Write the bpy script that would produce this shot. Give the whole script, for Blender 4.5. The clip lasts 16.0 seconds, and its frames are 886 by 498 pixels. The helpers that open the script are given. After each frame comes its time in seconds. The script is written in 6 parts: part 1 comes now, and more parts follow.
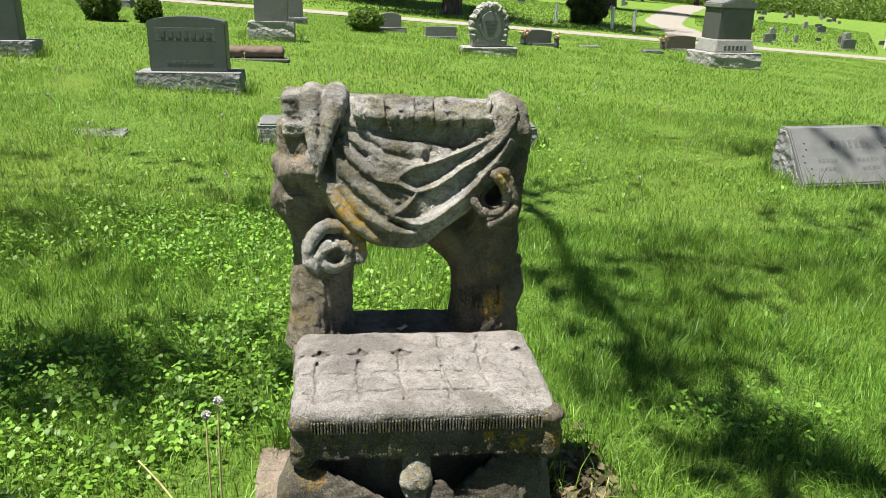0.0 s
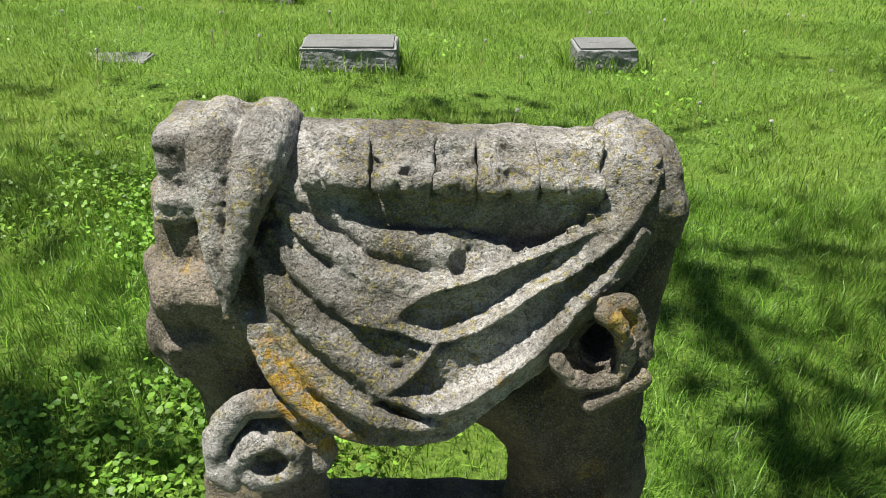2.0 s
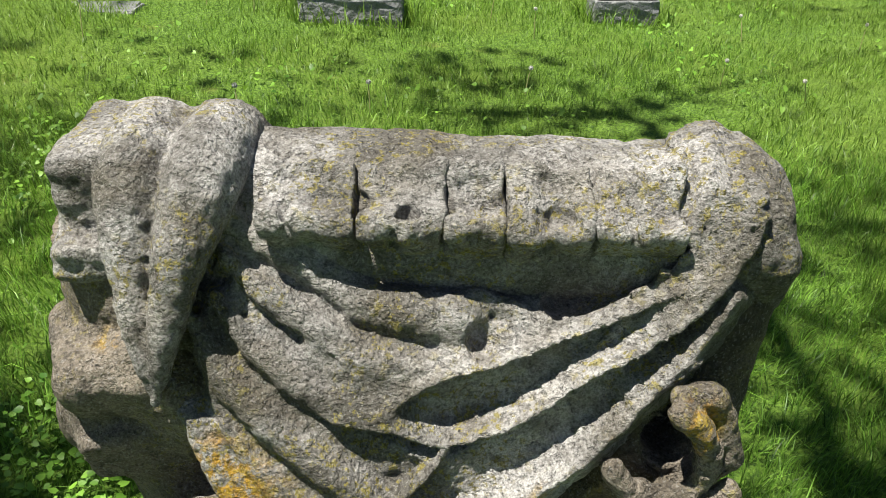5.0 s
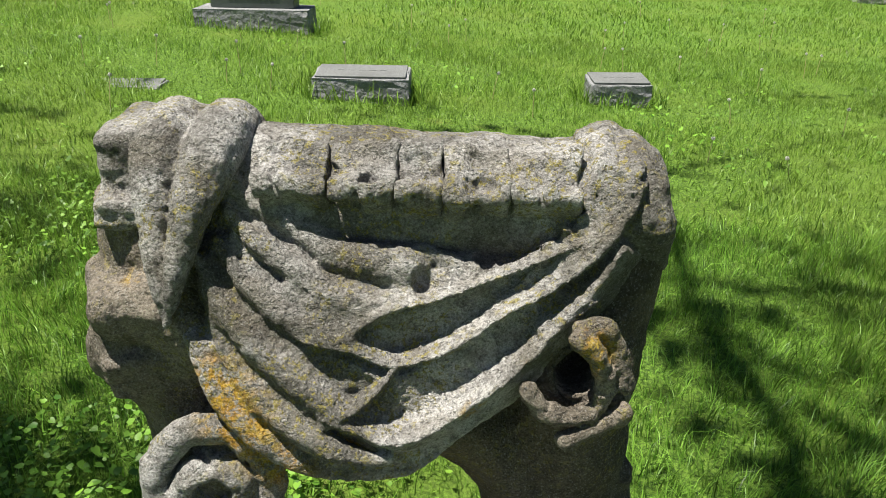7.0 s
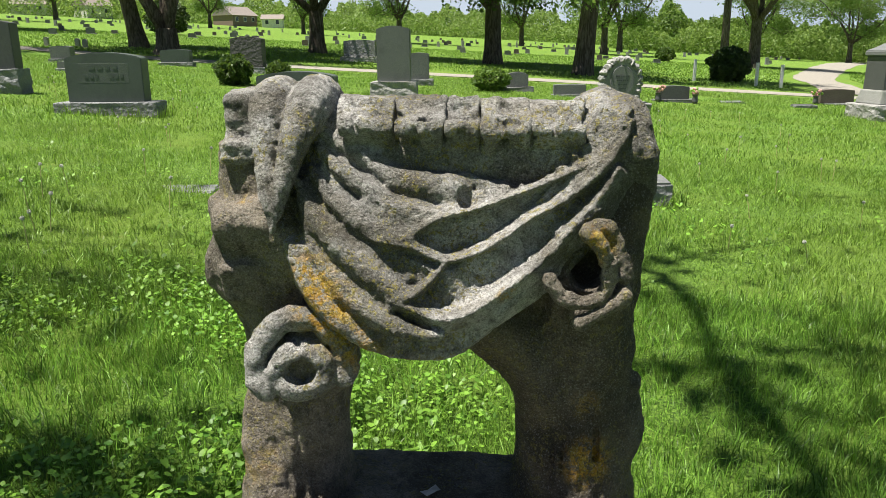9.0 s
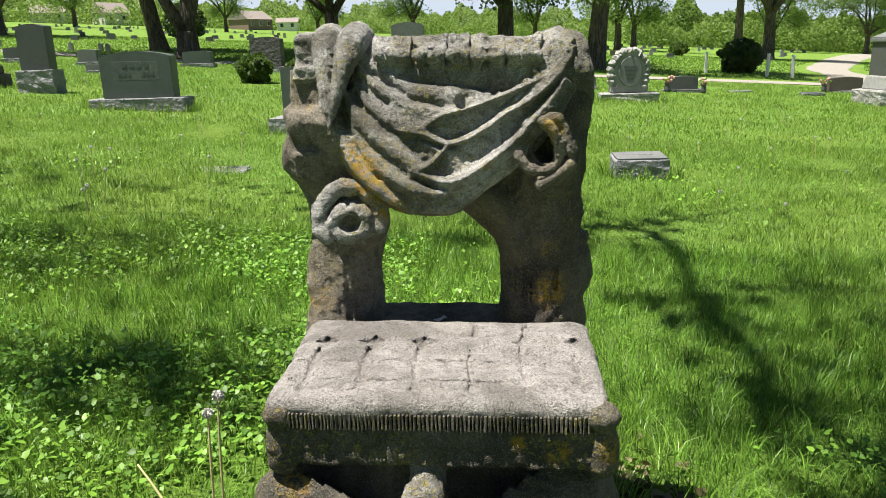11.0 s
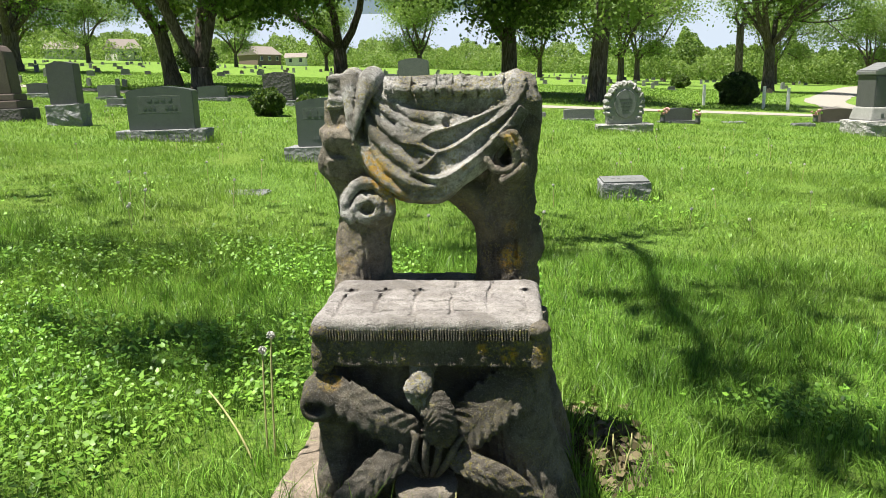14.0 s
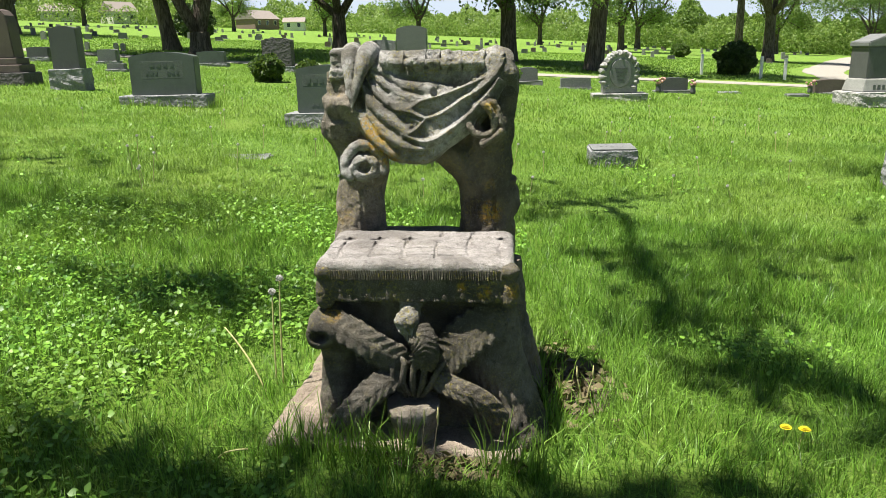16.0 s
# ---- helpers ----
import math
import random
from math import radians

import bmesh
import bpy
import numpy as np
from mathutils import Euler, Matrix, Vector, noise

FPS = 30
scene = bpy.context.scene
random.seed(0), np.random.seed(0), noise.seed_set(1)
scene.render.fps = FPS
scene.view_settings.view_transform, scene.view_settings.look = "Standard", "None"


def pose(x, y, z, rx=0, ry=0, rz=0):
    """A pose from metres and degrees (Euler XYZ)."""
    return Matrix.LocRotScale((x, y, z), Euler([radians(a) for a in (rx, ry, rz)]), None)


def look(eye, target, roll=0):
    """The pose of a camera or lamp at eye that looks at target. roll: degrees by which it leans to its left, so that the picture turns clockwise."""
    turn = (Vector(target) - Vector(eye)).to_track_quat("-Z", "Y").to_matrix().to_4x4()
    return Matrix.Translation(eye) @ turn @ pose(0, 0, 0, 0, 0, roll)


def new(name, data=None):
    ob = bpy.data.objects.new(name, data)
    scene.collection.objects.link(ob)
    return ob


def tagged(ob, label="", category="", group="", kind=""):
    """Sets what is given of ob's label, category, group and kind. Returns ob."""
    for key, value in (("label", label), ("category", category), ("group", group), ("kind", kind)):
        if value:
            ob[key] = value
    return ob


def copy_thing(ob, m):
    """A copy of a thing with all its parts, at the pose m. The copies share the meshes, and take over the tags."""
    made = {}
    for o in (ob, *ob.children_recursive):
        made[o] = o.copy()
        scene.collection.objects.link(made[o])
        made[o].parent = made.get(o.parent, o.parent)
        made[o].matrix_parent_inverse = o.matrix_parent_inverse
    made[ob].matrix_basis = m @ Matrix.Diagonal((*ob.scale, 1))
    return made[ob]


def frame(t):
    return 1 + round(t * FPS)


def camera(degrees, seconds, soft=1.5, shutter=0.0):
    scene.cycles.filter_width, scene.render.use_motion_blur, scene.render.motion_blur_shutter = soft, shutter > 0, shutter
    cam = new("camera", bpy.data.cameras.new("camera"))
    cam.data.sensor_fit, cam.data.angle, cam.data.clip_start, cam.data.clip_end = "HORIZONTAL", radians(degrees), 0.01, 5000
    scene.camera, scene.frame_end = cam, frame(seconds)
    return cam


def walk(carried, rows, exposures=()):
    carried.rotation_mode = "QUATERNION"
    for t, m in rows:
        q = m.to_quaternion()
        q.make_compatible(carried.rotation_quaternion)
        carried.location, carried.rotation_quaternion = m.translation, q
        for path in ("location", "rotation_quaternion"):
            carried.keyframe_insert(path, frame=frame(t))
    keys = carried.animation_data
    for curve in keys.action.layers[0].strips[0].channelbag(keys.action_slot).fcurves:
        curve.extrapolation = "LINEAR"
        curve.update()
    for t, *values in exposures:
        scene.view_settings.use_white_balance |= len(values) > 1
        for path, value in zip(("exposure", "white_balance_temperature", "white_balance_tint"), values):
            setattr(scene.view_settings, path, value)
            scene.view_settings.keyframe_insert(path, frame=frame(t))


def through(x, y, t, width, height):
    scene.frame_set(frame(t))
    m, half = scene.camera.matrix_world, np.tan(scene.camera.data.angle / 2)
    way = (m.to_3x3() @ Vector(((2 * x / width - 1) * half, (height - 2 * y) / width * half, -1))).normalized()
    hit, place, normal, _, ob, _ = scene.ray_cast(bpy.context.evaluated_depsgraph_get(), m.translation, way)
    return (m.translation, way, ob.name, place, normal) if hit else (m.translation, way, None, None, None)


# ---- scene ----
cam = camera(60.6, 16.0, soft=0.75)
PATH = [
    (0, (-0.134, 0.003, 1.446), (0.073, 1.875, 0.772), 1.5),
    (0.5, (-0.14, 0.325, 1.443), (0.062, 2.184, 0.732), 1.4),
    (1, (-0.115, 0.623, 1.459), (0.053, 2.463, 0.692), 1.1),
    (1.5, (-0.013, 0.855, 1.469), (0.06, 2.671, 0.634), 0.4),
    (2, (0.005, 1.072, 1.45), (0.004, 2.847, 0.529), 0.3),
    (2.5, (-0.0317, 1.283, 1.3923), (-0.0954, 3.0376, 0.4363), -0.42),
    (3, (-0.0466, 1.3802, 1.4072), (-0.121, 3.0948, 0.3822), -0.72),
    (3.5, (-0.0408, 1.3796, 1.4108), (-0.0878, 3.091, 0.3782), -0.12),
    (4, (-0.0138, 1.3637, 1.4141), (-0.0372, 3.0756, 0.3819), 0.16),
    (4.2, (-0.009, 1.357, 1.421), (-0.032, 3.062, 0.377), 0.15),
    (6.5, (0.009, 1.242, 1.421), (0.003, 3.018, 0.501), 1.4),
    (7, (0.063, 1.129, 1.398), (0.017, 2.944, 0.56), 1.0),
    (7.5, (0.052, 1.053, 1.378), (-0.021, 2.905, 0.627), 0.5),
    (8, (0.015, 0.964, 1.352), (-0.07, 2.856, 0.709), 0.4),
    (10.3, (0.137, 0.515, 1.118), (-0.049, 2.446, 0.63), -1.5),
    (10.5, (0.125, 0.446, 1.119), (-0.056, 2.374, 0.621), -1.4),
    (11, (0.125, 0.278, 1.139), (-0.055, 2.201, 0.622), -1.6),
    (11.5, (0.156, 0.145, 1.119), (-0.034, 2.065, 0.593), -1.6),
    (12, (0.19, 0.034, 1.11), (-0.012, 1.954, 0.589), -1.5),
    (12.5, (0.219, -0.06, 1.128), (0.012, 1.865, 0.627), -1.7),
    (13, (0.227, -0.143, 1.137), (0.021, 1.79, 0.666), -2.0),
    (13.5, (0.23, -0.247, 1.143), (0.03, 1.693, 0.696), -2.0),
    (14, (0.225, -0.351, 1.147), (0.028, 1.592, 0.712), -1.8),
    (14.5, (0.227, -0.433, 1.158), (0.028, 1.509, 0.721), -1.4),
    (15, (0.271, -0.543, 1.165), (0.061, 1.394, 0.713), -1.3),
    (15.5, (0.287, -0.635, 1.175), (0.075, 1.294, 0.691), -1.3),
    (16, (0.292, -0.667, 1.172), (0.1, 1.255, 0.656), -1.3),
]
walk(cam, [(t, look(eye, target, roll)) for t, eye, target, roll in PATH], [(0.0, 1.20), (0.5, 1.10), (1.0, 1.07), (2.0, 1.08), (4.2, 1.10), (8.0, 1.07), (10.5, 1.18), (12.0, 1.30), (16.0, 1.35)])

# ---- world, sun ----
SUN_FROM = Vector((-0.27, -0.09, 0.92)).normalized()
world = bpy.data.worlds.new("sky")
scene.world = world
world.use_nodes = True
wn = world.node_tree.nodes
sky = wn.new("ShaderNodeTexSky")
sky.sky_type, sky.sun_disc = "NISHITA", False
sky.dust_density, sky.ozone_density = 0.4, 1.6
sky.sun_elevation = math.asin(SUN_FROM.z)
sky.sun_rotation = math.atan2(SUN_FROM.x, SUN_FROM.y)
world.node_tree.links.new(sky.outputs[0], wn["Background"].inputs[0])
wn["Background"].inputs[1].default_value = 0.028
sun = new("sun", bpy.data.lights.new("sun", "SUN"))
sun.data.energy, sun.data.angle, sun.data.color = 5.0, radians(0.53), (1.0, 0.95, 0.86)
sun.matrix_world = look(SUN_FROM * 50, (0, 0, 0))


# ---- materials ----
class Nodes:
    """A small builder for node materials."""

    def __init__(self, name):
        self.mat = bpy.data.materials.new(name)
        self.mat.use_nodes = True
        self.t = self.mat.node_tree
        self.bsdf = self.t.nodes["Principled BSDF"]
        self.out = self.t.nodes["Material Output"]
        self.coord = self.t.nodes.new("ShaderNodeTexCoord").outputs["Object"]

    def add(self, kind, **values):
        n = self.t.nodes.new(kind)
        for key, v in values.items():
            if key == "op":
                n.operation = v
            elif key == "blend":
                n.data_type, n.blend_type = "RGBA", v
        return n

    def link(self, a, b):
        self.t.links.new(a, b)

    def put(self, socket, v):
        if isinstance(v, (int, float)):
            socket.default_value = v
        elif isinstance(v, tuple):
            socket.default_value = (*v, 1.0) if len(v) == 3 and len(socket.default_value) == 4 else v
        else:
            self.link(v, socket)

    def noise(self, scale, detail=4.0, rough=0.6, vec=None, distort=0.0):
        n = self.add("ShaderNodeTexNoise")
        n.inputs["Scale"].default_value, n.inputs["Detail"].default_value = scale, detail
        n.inputs["Roughness"].default_value, n.inputs["Distortion"].default_value = rough, distort
        self.link(vec or self.coord, n.inputs["Vector"])
        return n.outputs["Fac"]

    def voronoi(self, scale, vec=None):
        n = self.add("ShaderNodeTexVoronoi")
        n.inputs["Scale"].default_value = scale
        self.link(vec or self.coord, n.inputs["Vector"])
        return n.outputs["Distance"]

    def ramp(self, fac, lo, hi, a=0.0, b=1.0):
        n = self.add("ShaderNodeMapRange")
        n.interpolation_type = "SMOOTHSTEP"
        self.link(fac, n.inputs[0])
        for i, v in enumerate((lo, hi, a, b)):
            n.inputs[1 + i].default_value = v
        return n.outputs[0]

    def maths(self, op, a, b=0.0):
        n = self.add("ShaderNodeMath", op=op)
        self.put(n.inputs[0], a)
        self.put(n.inputs[1], b)
        return n.outputs[0]

    def mix(self, fac, a, b, blend="MIX"):
        n = self.add("ShaderNodeMix", blend=blend)
        self.put(n.inputs[0], fac)
        self.put(n.inputs[6], a)
        self.put(n.inputs[7], b)
        return n.outputs[2]

    def near(self, place, radius):
        """1 at a place of the object's own space, falling to 0 at the radius."""
        n = self.add("ShaderNodeVectorMath", op="DISTANCE")
        self.link(self.coord, n.inputs[0])
        n.inputs[1].default_value = place
        return self.ramp(n.outputs["Value"], radius * 0.35, radius, 1.0, 0.0)

    def bump(self, height, strength, distance):
        n = self.add("ShaderNodeBump")
        n.inputs["Strength"].default_value, n.inputs["Distance"].default_value = strength, distance
        self.link(height, n.inputs["Height"])
        self.link(n.outputs[0], self.bsdf.inputs["Normal"])

    def done(self, colour, rough=0.8, metal=0.0, spec=0.5):
        self.put(self.bsdf.inputs["Base Color"], colour)
        self.put(self.bsdf.inputs["Roughness"], rough)
        self.bsdf.inputs["Metallic"].default_value = metal
        self.bsdf.inputs["Specular IOR Level"].default_value = spec
        return self.mat


def weathered_stone(name, light=(0.545, 0.535, 0.515), dark=(0.13, 0.123, 0.105), lichen=(), yellow=0.78, stain=0.6, brown=0.22):
    m = Nodes(name)
    big = m.noise(5.0, 5.0, 0.62, distort=0.4)
    mid = m.noise(38.0, 5.0, 0.7)
    fine = m.noise(240.0, 2.0, 0.6)
    c = m.mix(m.ramp(big, 0.36, 0.60), dark, light)
    c = m.mix(m.ramp(m.noise(24.0, 6.0, 0.7, distort=0.6), 0.44, 0.62, 0.0, 0.45), c, dark)
    c = m.mix(m.maths("MULTIPLY", m.ramp(mid, 0.46, 0.68), stain), c, (0.085, 0.075, 0.06))
    c = m.mix(m.ramp(m.noise(15.0, 3.0, 0.5), 0.46, 0.66, 0.0, brown), c, (0.20, 0.165, 0.10))
    c = m.mix(m.ramp(fine, 0.38, 0.70, 0.0, 0.15), c, m.mix(0.5, c, (0.50, 0.475, 0.44)))
    c = m.mix(m.ramp(m.noise(110.0, 4.0, 0.7), 0.56, 0.70, 0.0, 0.5), c, (0.075, 0.068, 0.055))
    # crusts of yellow-green lichen in small spots, and of orange lichen round a few places
    spots = m.maths("MULTIPLY", m.ramp(m.noise(9.0, 2.0, 0.5), 0.42, 0.56), m.ramp(m.noise(120.0, 4.0, 0.75), 0.53, 0.60))
    c = m.mix(m.maths("MULTIPLY", spots, yellow), c, (0.31, 0.265, 0.05))
    crust = m.ramp(m.noise(55.0, 5.0, 0.75), 0.42, 0.56)
    for place, radius in lichen:
        c = m.mix(m.maths("MULTIPLY", m.near(place, radius), crust), c, m.mix(m.ramp(mid, 0.4, 0.6), (0.46, 0.25, 0.022), (0.42, 0.30, 0.04)))
    # sandy grain, small pits and softer weathering
    grit = m.noise(340.0, 3.0, 0.75)
    pits = m.ramp(m.noise(190.0, 3.0, 0.65), 0.34, 0.46)
    h = m.maths("ADD", m.maths("MULTIPLY", grit, 0.42), m.maths("ADD", m.maths("MULTIPLY", mid, 0.65), m.maths("ADD", m.maths("MULTIPLY", pits, 0.22), m.maths("MULTIPLY", m.voronoi(210.0), -0.16))))
    # pits and low grain also get dark colour, standing in for their small shadows
    c = m.mix(m.ramp(pits, 0.0, 1.0, 0.35, 0.0), c, (0.06, 0.055, 0.045))
    c = m.mix(m.ramp(grit, 0.36, 0.56, 0.34, 0.0), c, (0.05, 0.045, 0.038))
    c = m.mix(m.ramp(m.noise(430.0, 2.0, 0.55), 0.46, 0.58, 0.0, 0.42), c, (0.42, 0.40, 0.37), "MULTIPLY")
    c = m.mix(m.ramp(m.noise(360.0, 2.0, 0.55, distort=0.3), 0.56, 0.68, 0.0, 0.22), c, (0.60, 0.595, 0.57))
    m.bump(h, 1.0, 0.013)
    return m.done(c, m.ramp(mid, 0.3, 0.7, 0.82, 0.97), spec=0.25)


def granite(name, colour, rough=0.5, rock=False, fleck=0.5):
    m = Nodes(name)
    g = m.noise(260.0, 3.0, 0.8)
    c = m.mix(m.ramp(g, 0.35, 0.68), tuple(v * (1 - fleck) for v in colour), tuple(min(0.85, v * (1 + fleck)) for v in colour))
    c = m.mix(m.ramp(m.noise(3.5, 5.0, 0.65), 0.45, 0.72, 0.0, 0.5), c, tuple(v * 0.55 for v in colour))
    c = m.mix(m.ramp(m.noise(22.0, 4.0, 0.7), 0.56, 0.74, 0.0, 0.4), c, (0.12, 0.12, 0.10))
    if rock:
        m.bump(m.maths("ADD", m.noise(26.0, 4.0, 0.6), m.maths("MULTIPLY", m.voronoi(14.0), 0.8)), 1.0, 0.03)
    else:
        m.bump(g, 0.25, 0.001)
    return m.done(c, rough, spec=0.5 if rough < 0.5 else 0.3)


def plain(name, colour, rough=0.7, metal=0.0, vary=0.25, scale=40.0):
    m = Nodes(name)
    c = m.mix(m.ramp(m.noise(scale, 4.0, 0.65), 0.3, 0.7), tuple(v * (1 - vary) for v in colour), tuple(min(0.9, v * (1 + vary)) for v in colour))
    m.bump(m.noise(scale * 4, 3.0, 0.6), 0.3, 0.002)
    return m.done(c, rough, metal)


def leafy(name, dark, light, gleam=0.45, through=0.35, patch=0.6):
    """Leaves and grass: each one tinted apart, with light shining through."""
    m = Nodes(name)
    geo = m.add("ShaderNodeNewGeometry")
    c = m.mix(geo.outputs["Random Per Island"], dark, light)
    c = m.mix(m.ramp(m.noise(patch, 3.0, 0.6), 0.40, 0.68, 0.0, 0.55), c, m.mix(0.55, c, (0.16, 0.19, 0.035)))
    m.done(c, gleam, spec=0.4)
    tr = m.add("ShaderNodeBsdfTranslucent")
    m.link(m.mix(0.5, c, (0.20, 0.31, 0.035)), tr.inputs["Color"])
    mx = m.add("ShaderNodeMixShader")
    mx.inputs[0].default_value = through
    m.link(m.bsdf.outputs[0], mx.inputs[1])
    m.link(tr.outputs[0], mx.inputs[2])
    m.link(mx.outputs[0], m.out.inputs["Surface"])
    return m.mat


def turf():
    m = Nodes("turf")
    a = m.mix(m.ramp(m.noise(60.0, 5.0, 0.75), 0.36, 0.64), (0.040, 0.09, 0.014), (0.19, 0.33, 0.045))
    a = m.mix(m.ramp(m.noise(0.7, 4.0, 0.6), 0.38, 0.66, 0.0, 0.6), a, (0.15, 0.22, 0.030))
    a = m.mix(m.ramp(m.noise(2.6, 5.0, 0.7), 0.58, 0.74, 0.0, 0.45), a, (0.20, 0.20, 0.05))
    m.bump(m.noise(110.0, 4.0, 0.8), 0.8, 0.03)
    return m.done(a, 0.85, spec=0.2)


def bark(name, a=(0.055, 0.043, 0.034), b=(0.17, 0.145, 0.12)):
    m = Nodes(name)
    mp = m.add("ShaderNodeMapping")
    mp.inputs["Scale"].default_value = (1, 1, 0.16)
    m.link(m.coord, mp.inputs["Vector"])
    n = m.noise(16.0, 6.0, 0.7, mp.outputs[0], 0.5)
    c = m.mix(m.ramp(n, 0.38, 0.66), a, b)
    c = m.mix(m.ramp(m.noise(1.6, 3.0), 0.5, 0.7, 0.0, 0.3), c, (0.10, 0.11, 0.06))
    m.bump(n, 1.0, 0.05)
    return m.done(c, 0.92, spec=0.15)


LICHEN = [((-0.190, 1.80, 0.915), 0.056), ((-0.165, 1.80, 0.875), 0.066), ((-0.125, 1.80, 0.835), 0.062), ((-0.29, 1.86, 0.60), 0.06),
          ((0.205, 1.80, 0.975), 0.035), ((-0.285, 1.85, 1.012), 0.024), ((0.21, 1.82, 0.63), 0.055), ((0.205, 1.80, 0.72), 0.05), ((0.085, 1.78, 0.905), 0.022),
          ((0.135, 1.79, 0.965), 0.02), ((-0.06, 1.80, 0.855), 0.03)]
M_STONE = weathered_stone("weathered_limestone", lichen=LICHEN)
# brown lichened stone, darkened further so its colour carries the post's shade
M_POST = weathered_stone("shaded_brown_limestone", (0.195, 0.165, 0.122), (0.068, 0.056, 0.04), lichen=LICHEN, yellow=0.4, brown=0.6)
# paler copy of the post stone, with the sunlit look painted into it
M_LIMB = weathered_stone("sunlit_limb_limestone", (0.35, 0.305, 0.245), (0.11, 0.094, 0.07), lichen=LICHEN, yellow=0.5)
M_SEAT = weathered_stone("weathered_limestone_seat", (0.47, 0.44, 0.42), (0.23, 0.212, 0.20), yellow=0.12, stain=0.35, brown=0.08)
# darker copy of the stone: shade below the seat edge painted in, plus lichen
M_PANEL = weathered_stone("shaded_limestone_edge", (0.20, 0.175, 0.14), (0.07, 0.06, 0.046), [((0.20, 1.41, 0.485), 0.03), ((0.135, 1.41, 0.50), 0.02), ((0.285, 1.41, 0.49), 0.03)], 0.8)
# base and ferns: weathered stone darkened, shade under the seat put into its colour
M_BASE = weathered_stone("shaded_limestone_base", (0.23, 0.205, 0.165), (0.065, 0.057, 0.044), [((-0.25, 1.41, 0.42), 0.04)], 0.4)
M_CUT = weathered_stone("pale_limestone", (0.47, 0.42, 0.35), (0.27, 0.235, 0.19), yellow=0.25, stain=0.3)
M_SLAB = weathered_stone("tan_concrete", (0.50, 0.41, 0.32), (0.30, 0.24, 0.18), yellow=0.1, stain=0.35)
M_GREEN = granite("green_grey_granite", (0.085, 0.10, 0.092), 0.42, fleck=0.3)
M_GREY = granite("grey_granite", (0.165, 0.17, 0.168), 0.55)
M_DARK = granite("dark_granite", (0.085, 0.085, 0.09), 0.4)
M_PALE = granite("pale_granite", (0.28, 0.28, 0.265), 0.75)
M_ROCK = granite("rock_faced_granite", (0.24, 0.245, 0.25), 0.8, True)
M_ROCKDARK = granite("dark_rock_granite", (0.10, 0.095, 0.095), 0.8, True)
M_ROCKPALE = granite("pale_rock_granite", (0.33, 0.325, 0.31), 0.85, True)
M_BROWN = granite("brown_granite", (0.12, 0.095, 0.085), 0.55)
M_PINK = granite("pink_granite", (0.14, 0.095, 0.08), 0.7)
M_LETTER = plain("sunk_lettering", (0.055, 0.06, 0.058), 0.8)
M_PALEBAR = granite("rubbed_lettering", (0.115, 0.13, 0.12), 0.7)
M_FAINT = granite("faint_lettering", (0.125, 0.13, 0.13), 0.7)
M_TURF = turf()
M_GRASS = leafy("grass_blades", (0.040, 0.105, 0.014), (0.29, 0.49, 0.070), 0.45, 0.4)
M_NEAR = leafy("near_grass_blades", (0.015, 0.055, 0.008), (0.28, 0.54, 0.070), 0.42, 0.4)
M_WEED = leafy("weed_leaves", (0.06, 0.17, 0.018), (0.27, 0.52, 0.060), 0.45, 0.4)
M_LEAF = leafy("tree_leaves", (0.050, 0.11, 0.020), (0.17, 0.28, 0.050), 0.5, 0.45)
M_LEAFDARK = leafy("dark_tree_leaves", (0.022, 0.055, 0.010), (0.065, 0.12, 0.02), 0.5, 0.3)
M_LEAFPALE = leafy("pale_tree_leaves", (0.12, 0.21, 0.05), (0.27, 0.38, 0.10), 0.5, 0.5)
M_EVER = leafy("evergreen_leaves", (0.012, 0.035, 0.010), (0.04, 0.075, 0.018), 0.6, 0.1)
M_STRAW = plain("dry_stalk", (0.42, 0.40, 0.17), 0.7)
M_STEM = plain("brown_stalk", (0.12, 0.10, 0.06), 0.8)
M_SEED = plain("seed_head", (0.55, 0.54, 0.50), 0.9)
M_YELLOW = plain("dandelion_yellow", (0.80, 0.62, 0.01), 0.7)
M_BARK = bark("bark")
M_GRAVEL = plain("gravel_lane", (0.26, 0.24, 0.205), 0.95, vary=0.3, scale=50.0)
M_SOIL = plain("bare_soil", (0.05, 0.036, 0.024), 0.95, vary=0.5, scale=50.0)
M_DEAD = leafy("dead_leaves", (0.05, 0.035, 0.02), (0.19, 0.14, 0.09), 0.8, 0.05)
M_WHITE = plain("white_paint", (0.72, 0.72, 0.70), 0.6)
M_FLOWER = plain("pink_flowers", (0.62, 0.33, 0.30), 0.8, vary=0.4)
M_SIDING = plain("brown_siding", (0.20, 0.14, 0.12), 0.7)
M_SIDINGW = plain("white_siding", (0.66, 0.64, 0.60), 0.7)
M_ROOF = plain("shingle_roof", (0.22, 0.19, 0.17), 0.9)
M_PANE = plain("window_pane", (0.04, 0.05, 0.06), 0.1)


def sky_haze():
    """Pale glow of the low sky, far behind everything."""
    m = Nodes("low_sky")
    e = m.add("ShaderNodeEmission")
    e.inputs["Color"].default_value, e.inputs["Strength"].default_value = (0.76, 0.87, 1.0, 1.0), 0.38
    m.link(e.outputs[0], m.out.inputs["Surface"])
    return m.mat


M_HAZE = sky_haze()


# ---- building helpers ----
def gz(x, y):
    """Height of the lawn: one even, slightly tilted field."""
    return -0.06 * x + 0.012 * (y - 1.8)


def thing(name, label, category, group="", at=None):
    ob = new(name)
    ob.empty_display_size = 0.2
    if at is not None:
        ob.matrix_world = at
    return tagged(ob, label, category, group)


